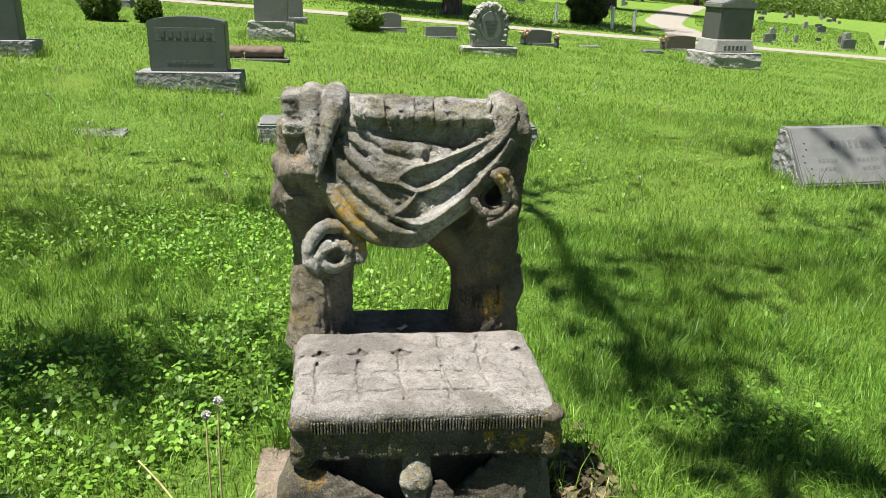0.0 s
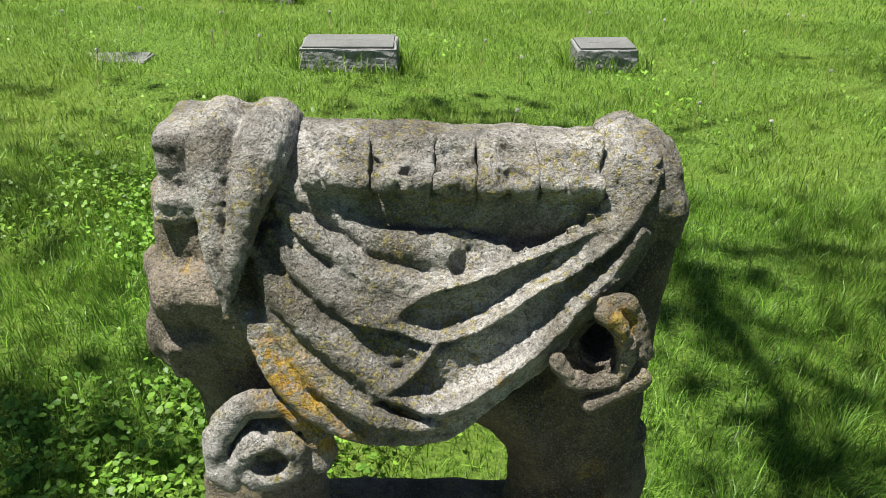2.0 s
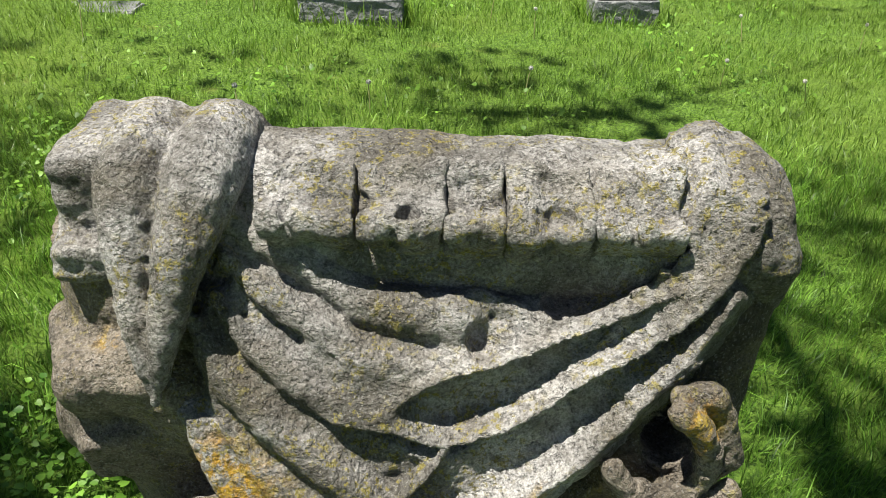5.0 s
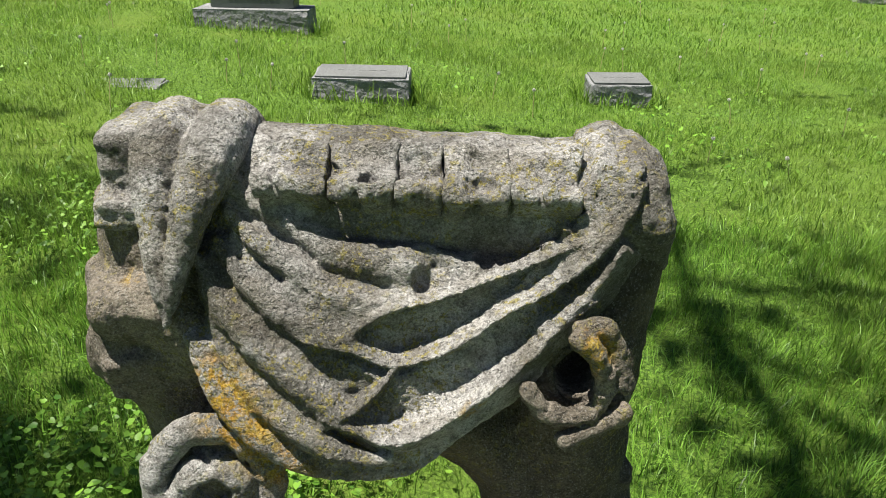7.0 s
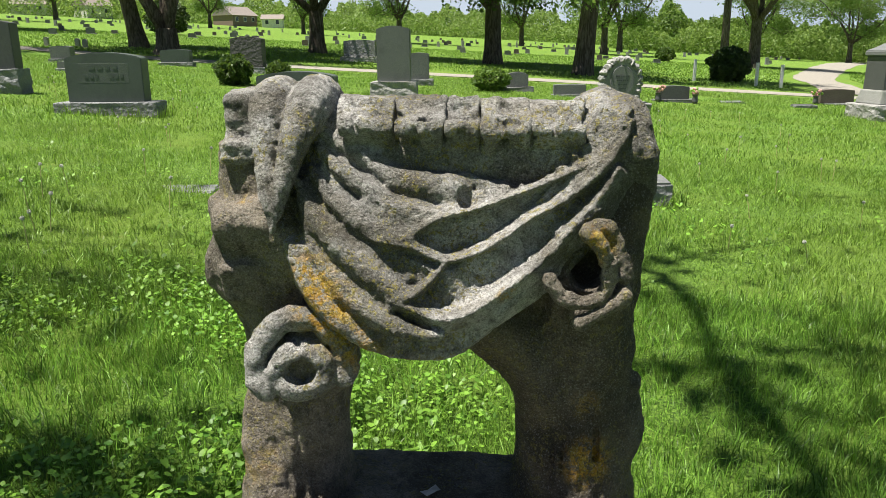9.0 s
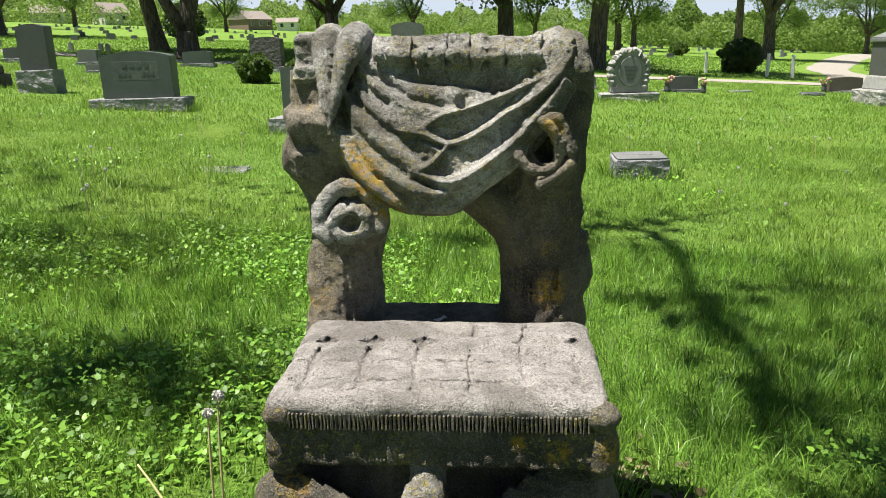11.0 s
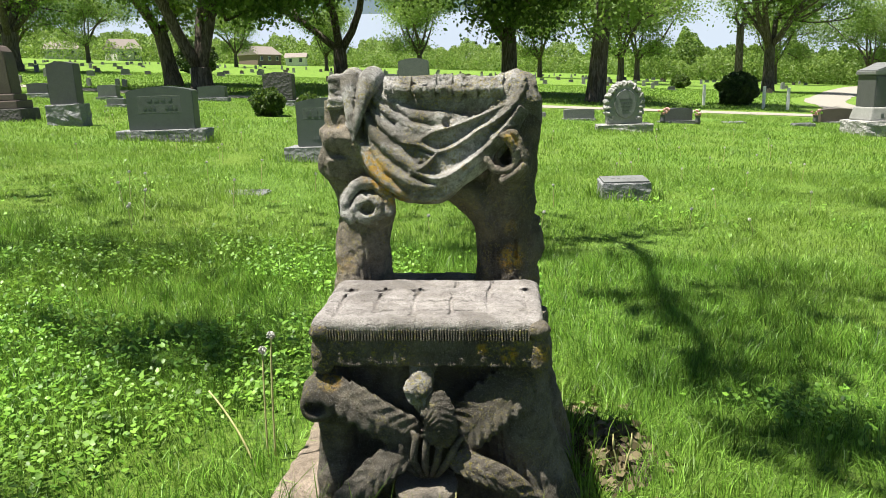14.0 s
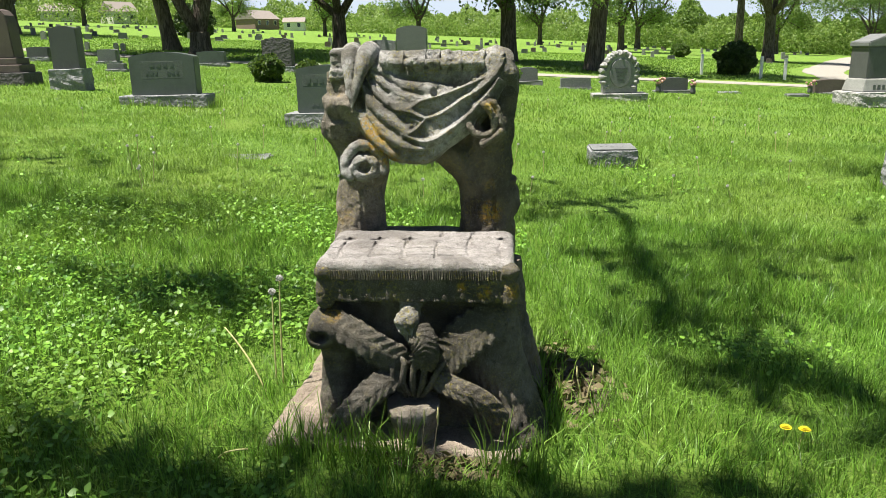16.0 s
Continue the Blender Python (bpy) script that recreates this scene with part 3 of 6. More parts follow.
def carve_left_post():
    c = Carving((-0.42, 1.72, 0.50), (-0.10, 2.08, 1.10), 0.0036)
    c.tube([(-0.255, 1.90, 0.48, 0.098), (-0.25, 1.905, 0.58, 0.086), (-0.243, 1.91, 0.72, 0.080), (-0.25, 1.915, 0.84, 0.075), (-0.265, 1.925, 0.94, 0.068), (-0.275, 1.945, 1.06, 0.058)], 0.02)
    c.tube([(-0.272, 1.925, 0.95, 0.070), (-0.282, 1.922, 1.03, 0.070), (-0.286, 1.935, 1.09, 0.068)], 0.02)
    # two sawn stubs on the outer side, a crack between them
    c.tube([(-0.26, 1.92, 0.85, 0.07), (-0.30, 1.895, 0.905, 0.062), (-0.318, 1.885, 0.922, 0.050)], 0.02)
    c.tube([(-0.29, 1.90, 0.90, 0.06), (-0.325, 1.885, 0.918, 0.045)], 0.02)
    c.box((-0.415, 1.88, 0.91), (0.048, 0.12, 0.12), 0.006, 0.012, True, turn=(0, 8, 0))
    c.box((-0.298, 1.880, 0.990), (0.052, 0.055, 0.034), 0.020, 0.015, turn=(12, -10, 22))
    c.ball((-0.27, 1.87, 0.975), (0.06, 0.05, 0.04), 0.02)
    c.box((-0.296, 1.880, 0.918), (0.050, 0.058, 0.032), 0.012, 0.012, turn=(14, -4, 16))
    c.tube([(-0.40, 1.835, 0.962, 0.007), (-0.345, 1.828, 0.962, 0.009), (-0.305, 1.822, 0.950, 0.006)], 0.003, True)
    c.tube([(-0.26, 1.87, 0.98, 0.045), (-0.20, 1.87, 0.94, 0.045)], 0.025)
    # bark furrows down the shaft
    for i in range(7):
        x = -0.315 + 0.022 * i
        c.tube([(x, 1.815 + 0.02 * abs(i - 3) / 3, 0.50, 0.003), (x + 0.006 * math.sin(i), 1.82 + 0.018 * abs(i - 3) / 3, 0.62, 0.0035), (x - 0.004, 1.825, 0.72, 0.002)], 0.006, True)
    # a spread foot
    c.tube([(-0.27, 1.83, 0.50, 0.055), (-0.29, 1.84, 0.575, 0.035), (-0.30, 1.86, 0.68, 0.02)], 0.02)
    # the limb that ends in the knot
    c.tube([(-0.225, 1.92, 0.76, 0.075), (-0.212, 1.875, 0.785, 0.070), (-0.208, 1.842, 0.795, 0.058)], 0.02)
    c.grain(0.05, 0.006, 4)
    c.grain(0.016, 0.002, 5)
    c.grain(0.007, 0.0015, 6)
    return c.skin("post", M_LIMB, chair, "tree limb post with sawn stubs")


def circle_tube(c, m, R, r, a0, a1, k=0.006, steps=14, waver=0.0, seed=0):
    pts = []
    for i in range(steps + 1):
        a = radians(a0 + (a1 - a0) * i / steps)
        w = R * (1 + waver * noise.noise(Vector((i * 0.6, seed, 0))))
        v = m @ Vector((w * math.cos(a), 0, w * math.sin(a)))
        pts.append((*v, r * (1 + 0.25 * noise.noise(Vector((i * 0.9, seed, 4))))))
    c.tube(pts, k, per=2)


def carve_knot():
    c = Carving((-0.31, 1.70, 0.69), (-0.11, 1.88, 0.91), 0.0026)
    m = pose(-0.207, 1.780, 0.797, -8, 0, 6)
    # the face of the limb, its hood, and the petalled scar with its hole
    c.tube([tuple(m @ Vector((0, 0.078, 0))) + (0.062,), tuple(m @ Vector((0, 0.074, 0))) + (0.060,)], 0.006)
    circle_tube(c, m @ pose(0, 0.008, 0.004), 0.064, 0.0175, -15, 215, 0.006, waver=0.08, seed=2)
    c.ball(tuple(m @ Vector((0.002, 0.018, -0.006))), (0.050, 0.022, 0.047), 0.004)
    circle_tube(c, m @ pose(0.002, 0.0, -0.006), 0.033, 0.0140, 0, 360, 0.004, waver=0.10, seed=5)
    circle_tube(c, m @ pose(0.002, -0.010, -0.006), 0.027, 0.0060, 0, 360, 0.003, waver=0.2, seed=11)
    c.ball(tuple(m @ Vector((0.001, -0.006, -0.006))), (0.0195, 0.05, 0.0165), 0.003, True)
    for i in range(5):
        a = radians(72 * i + 12)
        q = [m @ Vector((0.002 + w * math.cos(a + t), y, -0.006 + w * math.sin(a + t))) for w, y, t in ((0.026, -0.020, 0.0), (0.034, -0.014, 0.12), (0.046, 0.004, 0.3))]
        c.tube([tuple(v) + (0.0022,) for v in q], 0.004, True)
    c.grain(0.02, 0.004, 7)
    c.grain(0.007, 0.0012, 8)
    return c.skin("knot", M_STONE, chair, "hooded branch scar with a hollow centre")


def carve_right_post():
    c = Carving((-0.02, 1.72, 0.48), (0.40, 2.08, 1.14), 0.0036)
    c.tube([(0.185, 1.915, 0.47, 0.105), (0.19, 1.915, 0.56, 0.096), (0.19, 1.915, 0.66, 0.084), (0.193, 1.912, 0.76, 0.080), (0.207, 1.915, 0.86, 0.072), (0.225, 1.925, 0.97, 0.066), (0.238, 1.945, 1.07, 0.062)], 0.02)
    c.tube([(0.178, 1.90, 0.64, 0.076), (0.142, 1.897, 0.738, 0.055), (0.068, 1.888, 0.820, 0.053), (0.0, 1.88, 0.865, 0.044)], 0.02)
    c.tube([(0.19, 1.91, 0.90, 0.055), (0.12, 1.905, 0.895, 0.050), (0.07, 1.90, 0.875, 0.04)], 0.02)
    c.ball((0.262, 1.925, 0.662), (0.042, 0.06, 0.074), 0.012)
    c.ball((0.270, 1.92, 0.728), (0.026, 0.035, 0.014), 0.008)
    c.ball((0.262, 1.93, 0.545), (0.03, 0.05, 0.05), 0.015)
    for i in range(7):
        x = 0.125 + 0.024 * i
        c.tube([(x, 1.805 + 0.02 * abs(i - 3) / 3, 0.50, 0.003), (x + 0.006 * math.sin(2 * i), 1.822 + 0.018 * abs(i - 3) / 3, 0.63, 0.004), (x - 0.004, 1.83, 0.76, 0.002)], 0.006, True)
    c.box((0.218, 1.826, 0.655), (0.003, 0.02, 0.025), 0.002, 0.004, cut=True)
    # the limb that bears the broken ring, hollowed
    c.tube([(0.20, 1.90, 0.80, 0.068), (0.200, 1.885, 0.86, 0.062), (0.202, 1.868, 0.905, 0.060)], 0.02)
    c.box((0.205, 1.765, 0.925), (0.07, 0.065, 0.07), 0.01, 0.012, True)
    c.ball((0.200, 1.830, 0.924), (0.034, 0.065, 0.038), 0.006, True)
    c.grain(0.05, 0.006, 14)
    c.grain(0.016, 0.002, 15)
    c.grain(0.007, 0.0015, 16)
    return c.skin("post", M_POST, chair, "tree limb post with a side brace")


def carve_ring():
    c = Carving((0.10, 1.74, 0.80), (0.31, 1.92, 1.04), 0.0025)
    # the wall of the limb round the hollow, the knobbly rope before it, and the broken lips outside
    c.tube([(0.198, 1.880, 0.928, 0.050), (0.200, 1.866, 0.922, 0.046)], 0.012)
    c.tube([(0.193, 1.780, 0.935, 0.030), (0.196, 1.872, 0.925, 0.026)], 0.004, True)
    rope = spline([(0.188, 1.803, 0.989, 0.010), (0.207, 1.803, 0.972, 0.010), (0.220, 1.803, 0.935, 0.010), (0.217, 1.803, 0.908, 0.010), (0.191, 1.803, 0.891, 0.010), (0.159, 1.803, 0.898, 0.010), (0.140, 1.803, 0.924, 0.010)], 3)
    c.tube([tuple(q) for q in rope], 0.004, per=2)
    for i, (x, y, z, r) in enumerate(rope):
        c.ball((x, y - 0.002, z), (0.0105 + 0.002 * (i % 2), 0.0115, 0.0105 - 0.002 * (i % 2)), 0.003)
    c.tube([(0.192, 1.818, 0.992, 0.011), (0.213, 1.818, 0.995, 0.011), (0.231, 1.818, 0.966, 0.011), (0.243, 1.818, 0.927, 0.011)], 0.004)
    c.tube([(0.215, 1.845, 0.975, 0.010), (0.234, 1.845, 0.955, 0.011), (0.243, 1.845, 0.925, 0.012)], 0.006)
    c.tube([(0.183, 1.798, 0.864, 0.011), (0.212, 1.798, 0.879, 0.011), (0.239, 1.798, 0.902, 0.011)], 0.004)
    c.tube([(0.185, 1.836, 0.868, 0.018), (0.215, 1.836, 0.878, 0.020), (0.240, 1.838, 0.900, 0.018)], 0.008)
    c.grain(0.018, 0.003, 17)
    c.grain(0.0065, 0.0013, 18)
    return c.skin("broken_ring", M_LIMB, chair, "knobbly ring of bark round a dark hollow")


def cloth_folds():
    """Folds that fall from the near shoulder and climb, as swags, to the far one."""
    cloth = []
    cloth.append(([(-0.189, 1.8803, 1.121, 1, 0.03), (-0.163, 1.8732, 1.104, 1, 0.03), (-0.127, 1.8668, 1.086, 1, 0.03), (-0.091, 1.8618, 1.066, 1.4, 0.03), (-0.064, 1.8611, 1.057, 2, 0.03)], 0.5, 0.012, 0.02))  # band from the shoulder into the roll
    cloth.append(([(0.022, 1.8766, 1.051, 3, 0.02), (0.048, 1.8695, 1.042, 3, 0.02), (0.084, 1.853, 1.02, 3, 0.02)], 0.1, 0.012, 0.03))  # flap past the roll
    cloth.append(([(-0.194, 1.8718, 1.106, 2, 0.014), (-0.168, 1.862, 1.08, 2.2, 0.016), (-0.137, 1.8527, 1.059, 2.5, 0.02), (-0.101, 1.8434, 1.038, 2.5, 0.024), (-0.064, 1.8342, 1.014, 2.5, 0.028), (-0.034, 1.8271, 0.997, 2.5, 0.03), (-0.01, 1.8297, 0.999, 2.5, 0.03)], 0.12, 0.02, 0.032))  # second fold
    cloth.append(([(-0.084, 1.8024, 0.978, 0.9, 0.02), (-0.056, 1.8017, 0.979, 1.2, 0.02), (-0.038, 1.809, 0.99, 2, 0.025), (-0.009, 1.8175, 1.005, 3, 0.024), (0.032, 1.8244, 1.015, 5, 0.022), (0.085, 1.8347, 1.032, 6, 0.022), (0.143, 1.8455, 1.053, 5, 0.024), (0.196, 1.8569, 1.077, 3, 0.03), (0.229, 1.8681, 1.108, 2.5, 0.03), (0.251, 1.8831, 1.147, 2, 0.03)], 3, 0.012, 0.05))  # upper swag
    cloth.append(([(-0.14, 1.8171, 0.997, 0.75, 0.02), (-0.112, 1.805, 0.98, 0.75, 0.03), (-0.078, 1.7969, 0.973, 0.9, 0.034), (-0.048, 1.7954, 0.968, 2, 0.03), (-0.025, 1.7978, 0.956, 4, 0.032), (-0.002, 1.8024, 0.948, 6, 0.028), (0.034, 1.8048, 0.956, 6, 0.03), (0.075, 1.8129, 0.978, 6, 0.03), (0.115, 1.8234, 1.005, 5, 0.03), (0.156, 1.8312, 1.026, 2.5, 0.03), (0.201, 1.8425, 1.058, 1.1, 0.026), (0.235, 1.8583, 1.094, 1, 0.022), (0.254, 1.8748, 1.132, 1, 0.02)], 2.2, 0.05, 0.05))  # third fold running into the middle swag
    cloth.append(([(-0.059, 1.7699, 0.9, 4, 0.036), (-0.042, 1.7754, 0.908, 5, 0.036), (-0.022, 1.7852, 0.924, 5, 0.03), (-0.002, 1.7991, 0.947, 4, 0.02)], 2.5, 0.04, 0.05))  # short lip between the swags
    cloth.append(([(-0.218, 1.8405, 1.055, 0.7, 0.02), (-0.2, 1.8244, 1.018, 0.7, 0.02), (-0.169, 1.8098, 0.986, 0.8, 0.02), (-0.132, 1.7977, 0.959, 0.9, 0.02), (-0.096, 1.7862, 0.934, 1.4, 0.03), (-0.059, 1.7723, 0.901, 2.6, 0.034)], -0.04, 0.05, 0.058))  # fourth fold
    cloth.append(([(-0.083, 1.7732, 0.904, 1.2, 0.03), (-0.059, 1.7682, 0.894, 2.2, 0.034), (-0.029, 1.7635, 0.882, 5, 0.036), (0.001, 1.7632, 0.877, 6, 0.038), (0.036, 1.7713, 0.887, 6, 0.036), (0.077, 1.7842, 0.912, 6, 0.034), (0.117, 1.7971, 0.94, 6, 0.032), (0.146, 1.8089, 0.967, 6, 0.03), (0.175, 1.8219, 0.998, 5, 0.028), (0.209, 1.8377, 1.034, 3, 0.026), (0.234, 1.854, 1.07, 2.5, 0.026)], 0.9, 0.055, 0.05))  # lower swag
    cloth.append(([(0.152, 1.8162, 0.977, 3, 0.014), (0.181, 1.824, 0.997, 3, 0.014), (0.21, 1.8357, 1.017, 3, 0.014)], 2, 0.01, 0.05))  # thin second hem
    cloth.append(([(-0.227, 1.8093, 0.971, 0.3, 0.02), (-0.216, 1.7996, 0.942, 0.3, 0.02), (-0.194, 1.7843, 0.901, 0.3, 0.02), (-0.158, 1.772, 0.865, 0.3, 0.02), (-0.123, 1.77, 0.84, 0.3, 0.02), (-0.08, 1.769, 0.824, 0.3, 0.02)], 2.2, 0.06, 0.05))  # edge towards the knot
    cloth.append(([(-0.082, 1.775, 0.818, 0.05, 0.004), (-0.039, 1.781, 0.812, 0.05, 0.004), (-0.002, 1.787, 0.812, 0.05, 0.004), (0.035, 1.7891, 0.834, 0.05, 0.004), (0.078, 1.7935, 0.876, 0.05, 0.004), (0.113, 1.8068, 0.91, 0.05, 0.004)], 3, 0.03, 0.05))  # hem
    return cloth


def carve_cloth():
    c = Carving((-0.34, 1.735, 0.76), (0.33, 2.07, 1.23), 0.0029)
    # the cloth thrown over the rail, its hanging tongue in two rolls
    c.tube([(-0.262, 2.035, 1.09, 0.028), (-0.262, 2.005, 1.138, 0.031), (-0.260, 1.955, 1.160, 0.033), (-0.261, 1.905, 1.153, 0.031), (-0.260, 1.880, 1.135, 0.026), (-0.259, 1.860, 1.110, 0.022), (-0.257, 1.845, 1.080, 0.0175), (-0.252, 1.829, 1.045, 0.013), (-0.248, 1.817, 1.012, 0.008), (-0.246, 1.811, 0.985, 0.003)], 0.006)
    c.tube([(-0.200, 2.035, 1.08, 0.028), (-0.200, 2.005, 1.136, 0.031), (-0.200, 1.950, 1.160, 0.034), (-0.203, 1.893, 1.150, 0.031), (-0.208, 1.862, 1.128, 0.026), (-0.215, 1.842, 1.104, 0.021), (-0.222, 1.828, 1.074, 0.016), (-0.229, 1.817, 1.043, 0.012), (-0.236, 1.811, 1.012, 0.008), (-0.243, 1.809, 0.985, 0.003)], 0.006)
    c.tube([(-0.232, 1.97, 1.156, 0.025), (-0.233, 1.905, 1.144, 0.022), (-0.237, 1.868, 1.105, 0.017), (-0.240, 1.846, 1.060, 0.012), (-0.244, 1.828, 1.015, 0.007)], 0.005)
    # the sheet behind the folds
    c.tube([(-0.19, 1.905, 1.06, 0.035), (-0.14, 1.905, 0.98, 0.050), (-0.07, 1.905, 0.905, 0.052), (0.01, 1.905, 0.885, 0.046), (0.10, 1.918, 0.930, 0.043), (0.18, 1.915, 1.00, 0.042), (0.25, 1.93, 1.07, 0.035)], 0.02)
    c.tube([(-0.17, 1.900, 1.06, 0.028), (-0.11, 1.900, 1.035, 0.028), (-0.04, 1.900, 1.015, 0.030), (0.02, 1.900, 1.010, 0.028)], 0.02)
    c.tube([(-0.05, 1.906, 0.955, 0.040), (0.03, 1.910, 0.945, 0.042), (0.11, 1.920, 0.980, 0.036), (0.19, 1.930, 1.045, 0.034)], 0.01)
    c.drape(cloth_folds(), ((-0.34, 1.745, 0.76), (0.33, 1.99, 1.19)))
    # rounded folds of the near side
    c.tube([(-0.186, 1.8855, 1.115, 0.007), (-0.157, 1.8795, 1.095, 0.009), (-0.121, 1.8738, 1.076, 0.01), (-0.090, 1.8697, 1.059, 0.012), (-0.066, 1.8664, 1.048, 0.012)], 0.004)  # band
    c.tube([(-0.109, 1.8718, 1.066, 0.01), (-0.077, 1.8696, 1.049, 0.019), (-0.041, 1.8689, 1.038, 0.0235), (0.007, 1.8697, 1.031, 0.026)], 0.005)  # roll
    c.tube([(0.021, 1.8741, 1.053, 0.007), (0.055, 1.8707, 1.038, 0.01), (0.081, 1.8579, 1.020, 0.011)], 0.005)  # flap
    c.tube([(-0.185, 1.8682, 1.094, 0.007), (-0.160, 1.8600, 1.070, 0.011), (-0.129, 1.8523, 1.048, 0.014), (-0.096, 1.8444, 1.028, 0.014), (-0.066, 1.8354, 1.008, 0.013), (-0.039, 1.8276, 0.992, 0.01)], 0.004)  # second
    c.tube([(-0.192, 1.8481, 1.067, 0.006), (-0.169, 1.8359, 1.033, 0.01), (-0.141, 1.8259, 1.008, 0.0115), (-0.108, 1.8176, 0.990, 0.0115), (-0.075, 1.8120, 0.980, 0.01), (-0.049, 1.8088, 0.976, 0.007)], 0.004)  # third
    c.tube([(-0.211, 1.8413, 1.051, 0.008), (-0.192, 1.8270, 1.010, 0.013), (-0.164, 1.8159, 0.978, 0.0165), (-0.134, 1.8053, 0.951, 0.017), (-0.097, 1.7922, 0.924, 0.016), (-0.062, 1.7789, 0.900, 0.01)], 0.004)  # fourth
    c.tube([(-0.190, 1.8106, 0.962, 0.008), (-0.150, 1.7942, 0.914, 0.014), (-0.113, 1.7833, 0.886, 0.0165), (-0.077, 1.7740, 0.866, 0.015), (-0.035, 1.7690, 0.854, 0.01), (-0.007, 1.7690, 0.853, 0.006)], 0.004)  # lichen
    c.tube([(-0.215, 1.8149, 0.963, 0.009), (-0.200, 1.8051, 0.927, 0.014), (-0.178, 1.7946, 0.892, 0.017), (-0.142, 1.7840, 0.862, 0.016), (-0.107, 1.7800, 0.838, 0.012), (-0.084, 1.7780, 0.826, 0.008)], 0.004)  # edge
    # the hollow end of the roll
    c.box((0.050, 1.836, 1.048), (0.018, 0.022, 0.018), 0.006, 0.003, True, turn=(0, 16, -14))
    c.ball((0.026, 1.842, 1.028), (0.015, 0.020, 0.018), 0.003, True)
    # the dark gap beside the hanging tongue
    c.tube([(-0.166, 1.885, 1.170, 0.006), (-0.176, 1.866, 1.140, 0.007)], 0.003, True)
    c.tube([(-0.207, 1.852, 1.070, 0.005), (-0.216, 1.844, 1.040, 0.009), (-0.220, 1.830, 1.00, 0.013), (-0.209, 1.815, 0.978, 0.008)], 0.003, True)
    c.tube([(-0.300, 1.87, 1.14, 0.006), (-0.297, 1.84, 1.08, 0.008), (-0.280, 1.825, 1.02, 0.006)], 0.006, True)
    # the hollow under the rail beside the rolled fold
    c.tube([(0.094, 1.872, 1.050, 0.018), (0.13, 1.876, 1.070, 0.021), (0.17, 1.884, 1.092, 0.018), (0.20, 1.89, 1.114, 0.010)], 0.003, True)
    c.grain(0.03, 0.0014, 24)
    c.grain(0.011, 0.0010, 25)
    c.grain(0.0058, 0.0014, 26)
    return c.skin("draped_cloth", M_STONE, chair, "carved swag of cloth with deep folds and orange lichen")


def carve_seat():
    c = Carving((-0.36, 1.36, 0.42), (0.35, 1.84, 0.62), 0.0034)
    c.box((-0.006, 1.602, 0.552), (0.290, 0.192, 0.022), 0.020, 0.01)
    c.box((-0.010, 1.61, 0.500), (0.284, 0.186, 0.050), 0.012, 0.004)
    c.box((-0.018, 1.70, 0.53), (0.290, 0.085, 0.046), 0.03, 0.02)
    # button tufting: sunk seams that cross at buttons
    for i in range(6):
        x = -0.245 + 0.098 * i
        c.tube([(x, 1.455, 0.572, 0.004), (x + 0.006, 1.50, 0.5715, 0.005), (x - 0.004, 1.59, 0.5725, 0.005), (x + 0.004, 1.75, 0.575, 0.004)], 0.004, True)
    for j in range(3):
        y = 1.495 + 0.085 * j
        c.tube([(-0.29, y, 0.570, 0.003), (-0.1, y + 0.006, 0.571, 0.004), (0.1, y - 0.003, 0.571, 0.004), (0.28, y, 0.570, 0.003)], 0.004, True)
    for i in range(6):
        for j in range(3):
            if (i * 7 + j * 5) % 5 != 1:
                c.ball((-0.243 + 0.098 * i, 1.497 + 0.085 * j, 0.575), (0.016, 0.013, 0.0085), 0.010, True)
    c.grain(0.06, 0.004, 31)
    c.grain(0.014, 0.0012, 32)
    c.grain(0.007, 0.0007, 33)
    return c.skin("seat", M_SEAT, chair, "carved tufted cushion, pale and worn on top")


def carve_ledge():
    c = Carving((-0.36, 1.74, 0.40), (0.36, 2.06, 0.60), 0.005)
    c.box((-0.02, 1.89, 0.48), (0.30, 0.125, 0.062), 0.02, 0.01)
    c.grain(0.03, 0.004, 35)
    c.grain(0.012, 0.0015, 36)
    return c.skin("ledge", M_LIMB, chair, "dark ledge between the posts")


def fringe():
    """Ridged braid along the front of the cushion."""
    rng = random.Random(5)
    bm = bmesh.new()
    x = -0.252
    while x < 0.252:
        w = rng.uniform(0.0040, 0.0062)
        h = rng.uniform(0.026, 0.031)
        b = bmesh.ops.create_cube(bm, size=1.0)["verts"]
        lean = rng.uniform(-0.06, 0.06)
        for v in b:
            v.co = Vector((x + w / 2 + v.co.x * w * 0.8 + v.co.z * lean * h, 1.414 - 0.003 * rng.random() + v.co.y * (0.012 if v.co.y < 0 else 0.03), 0.536 + v.co.z * h))
        x += w + 0.0018
    bmesh.ops.bevel(bm, geom=bm.edges[:], offset=0.0008, segments=1, affect="EDGES")
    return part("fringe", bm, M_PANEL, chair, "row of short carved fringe")


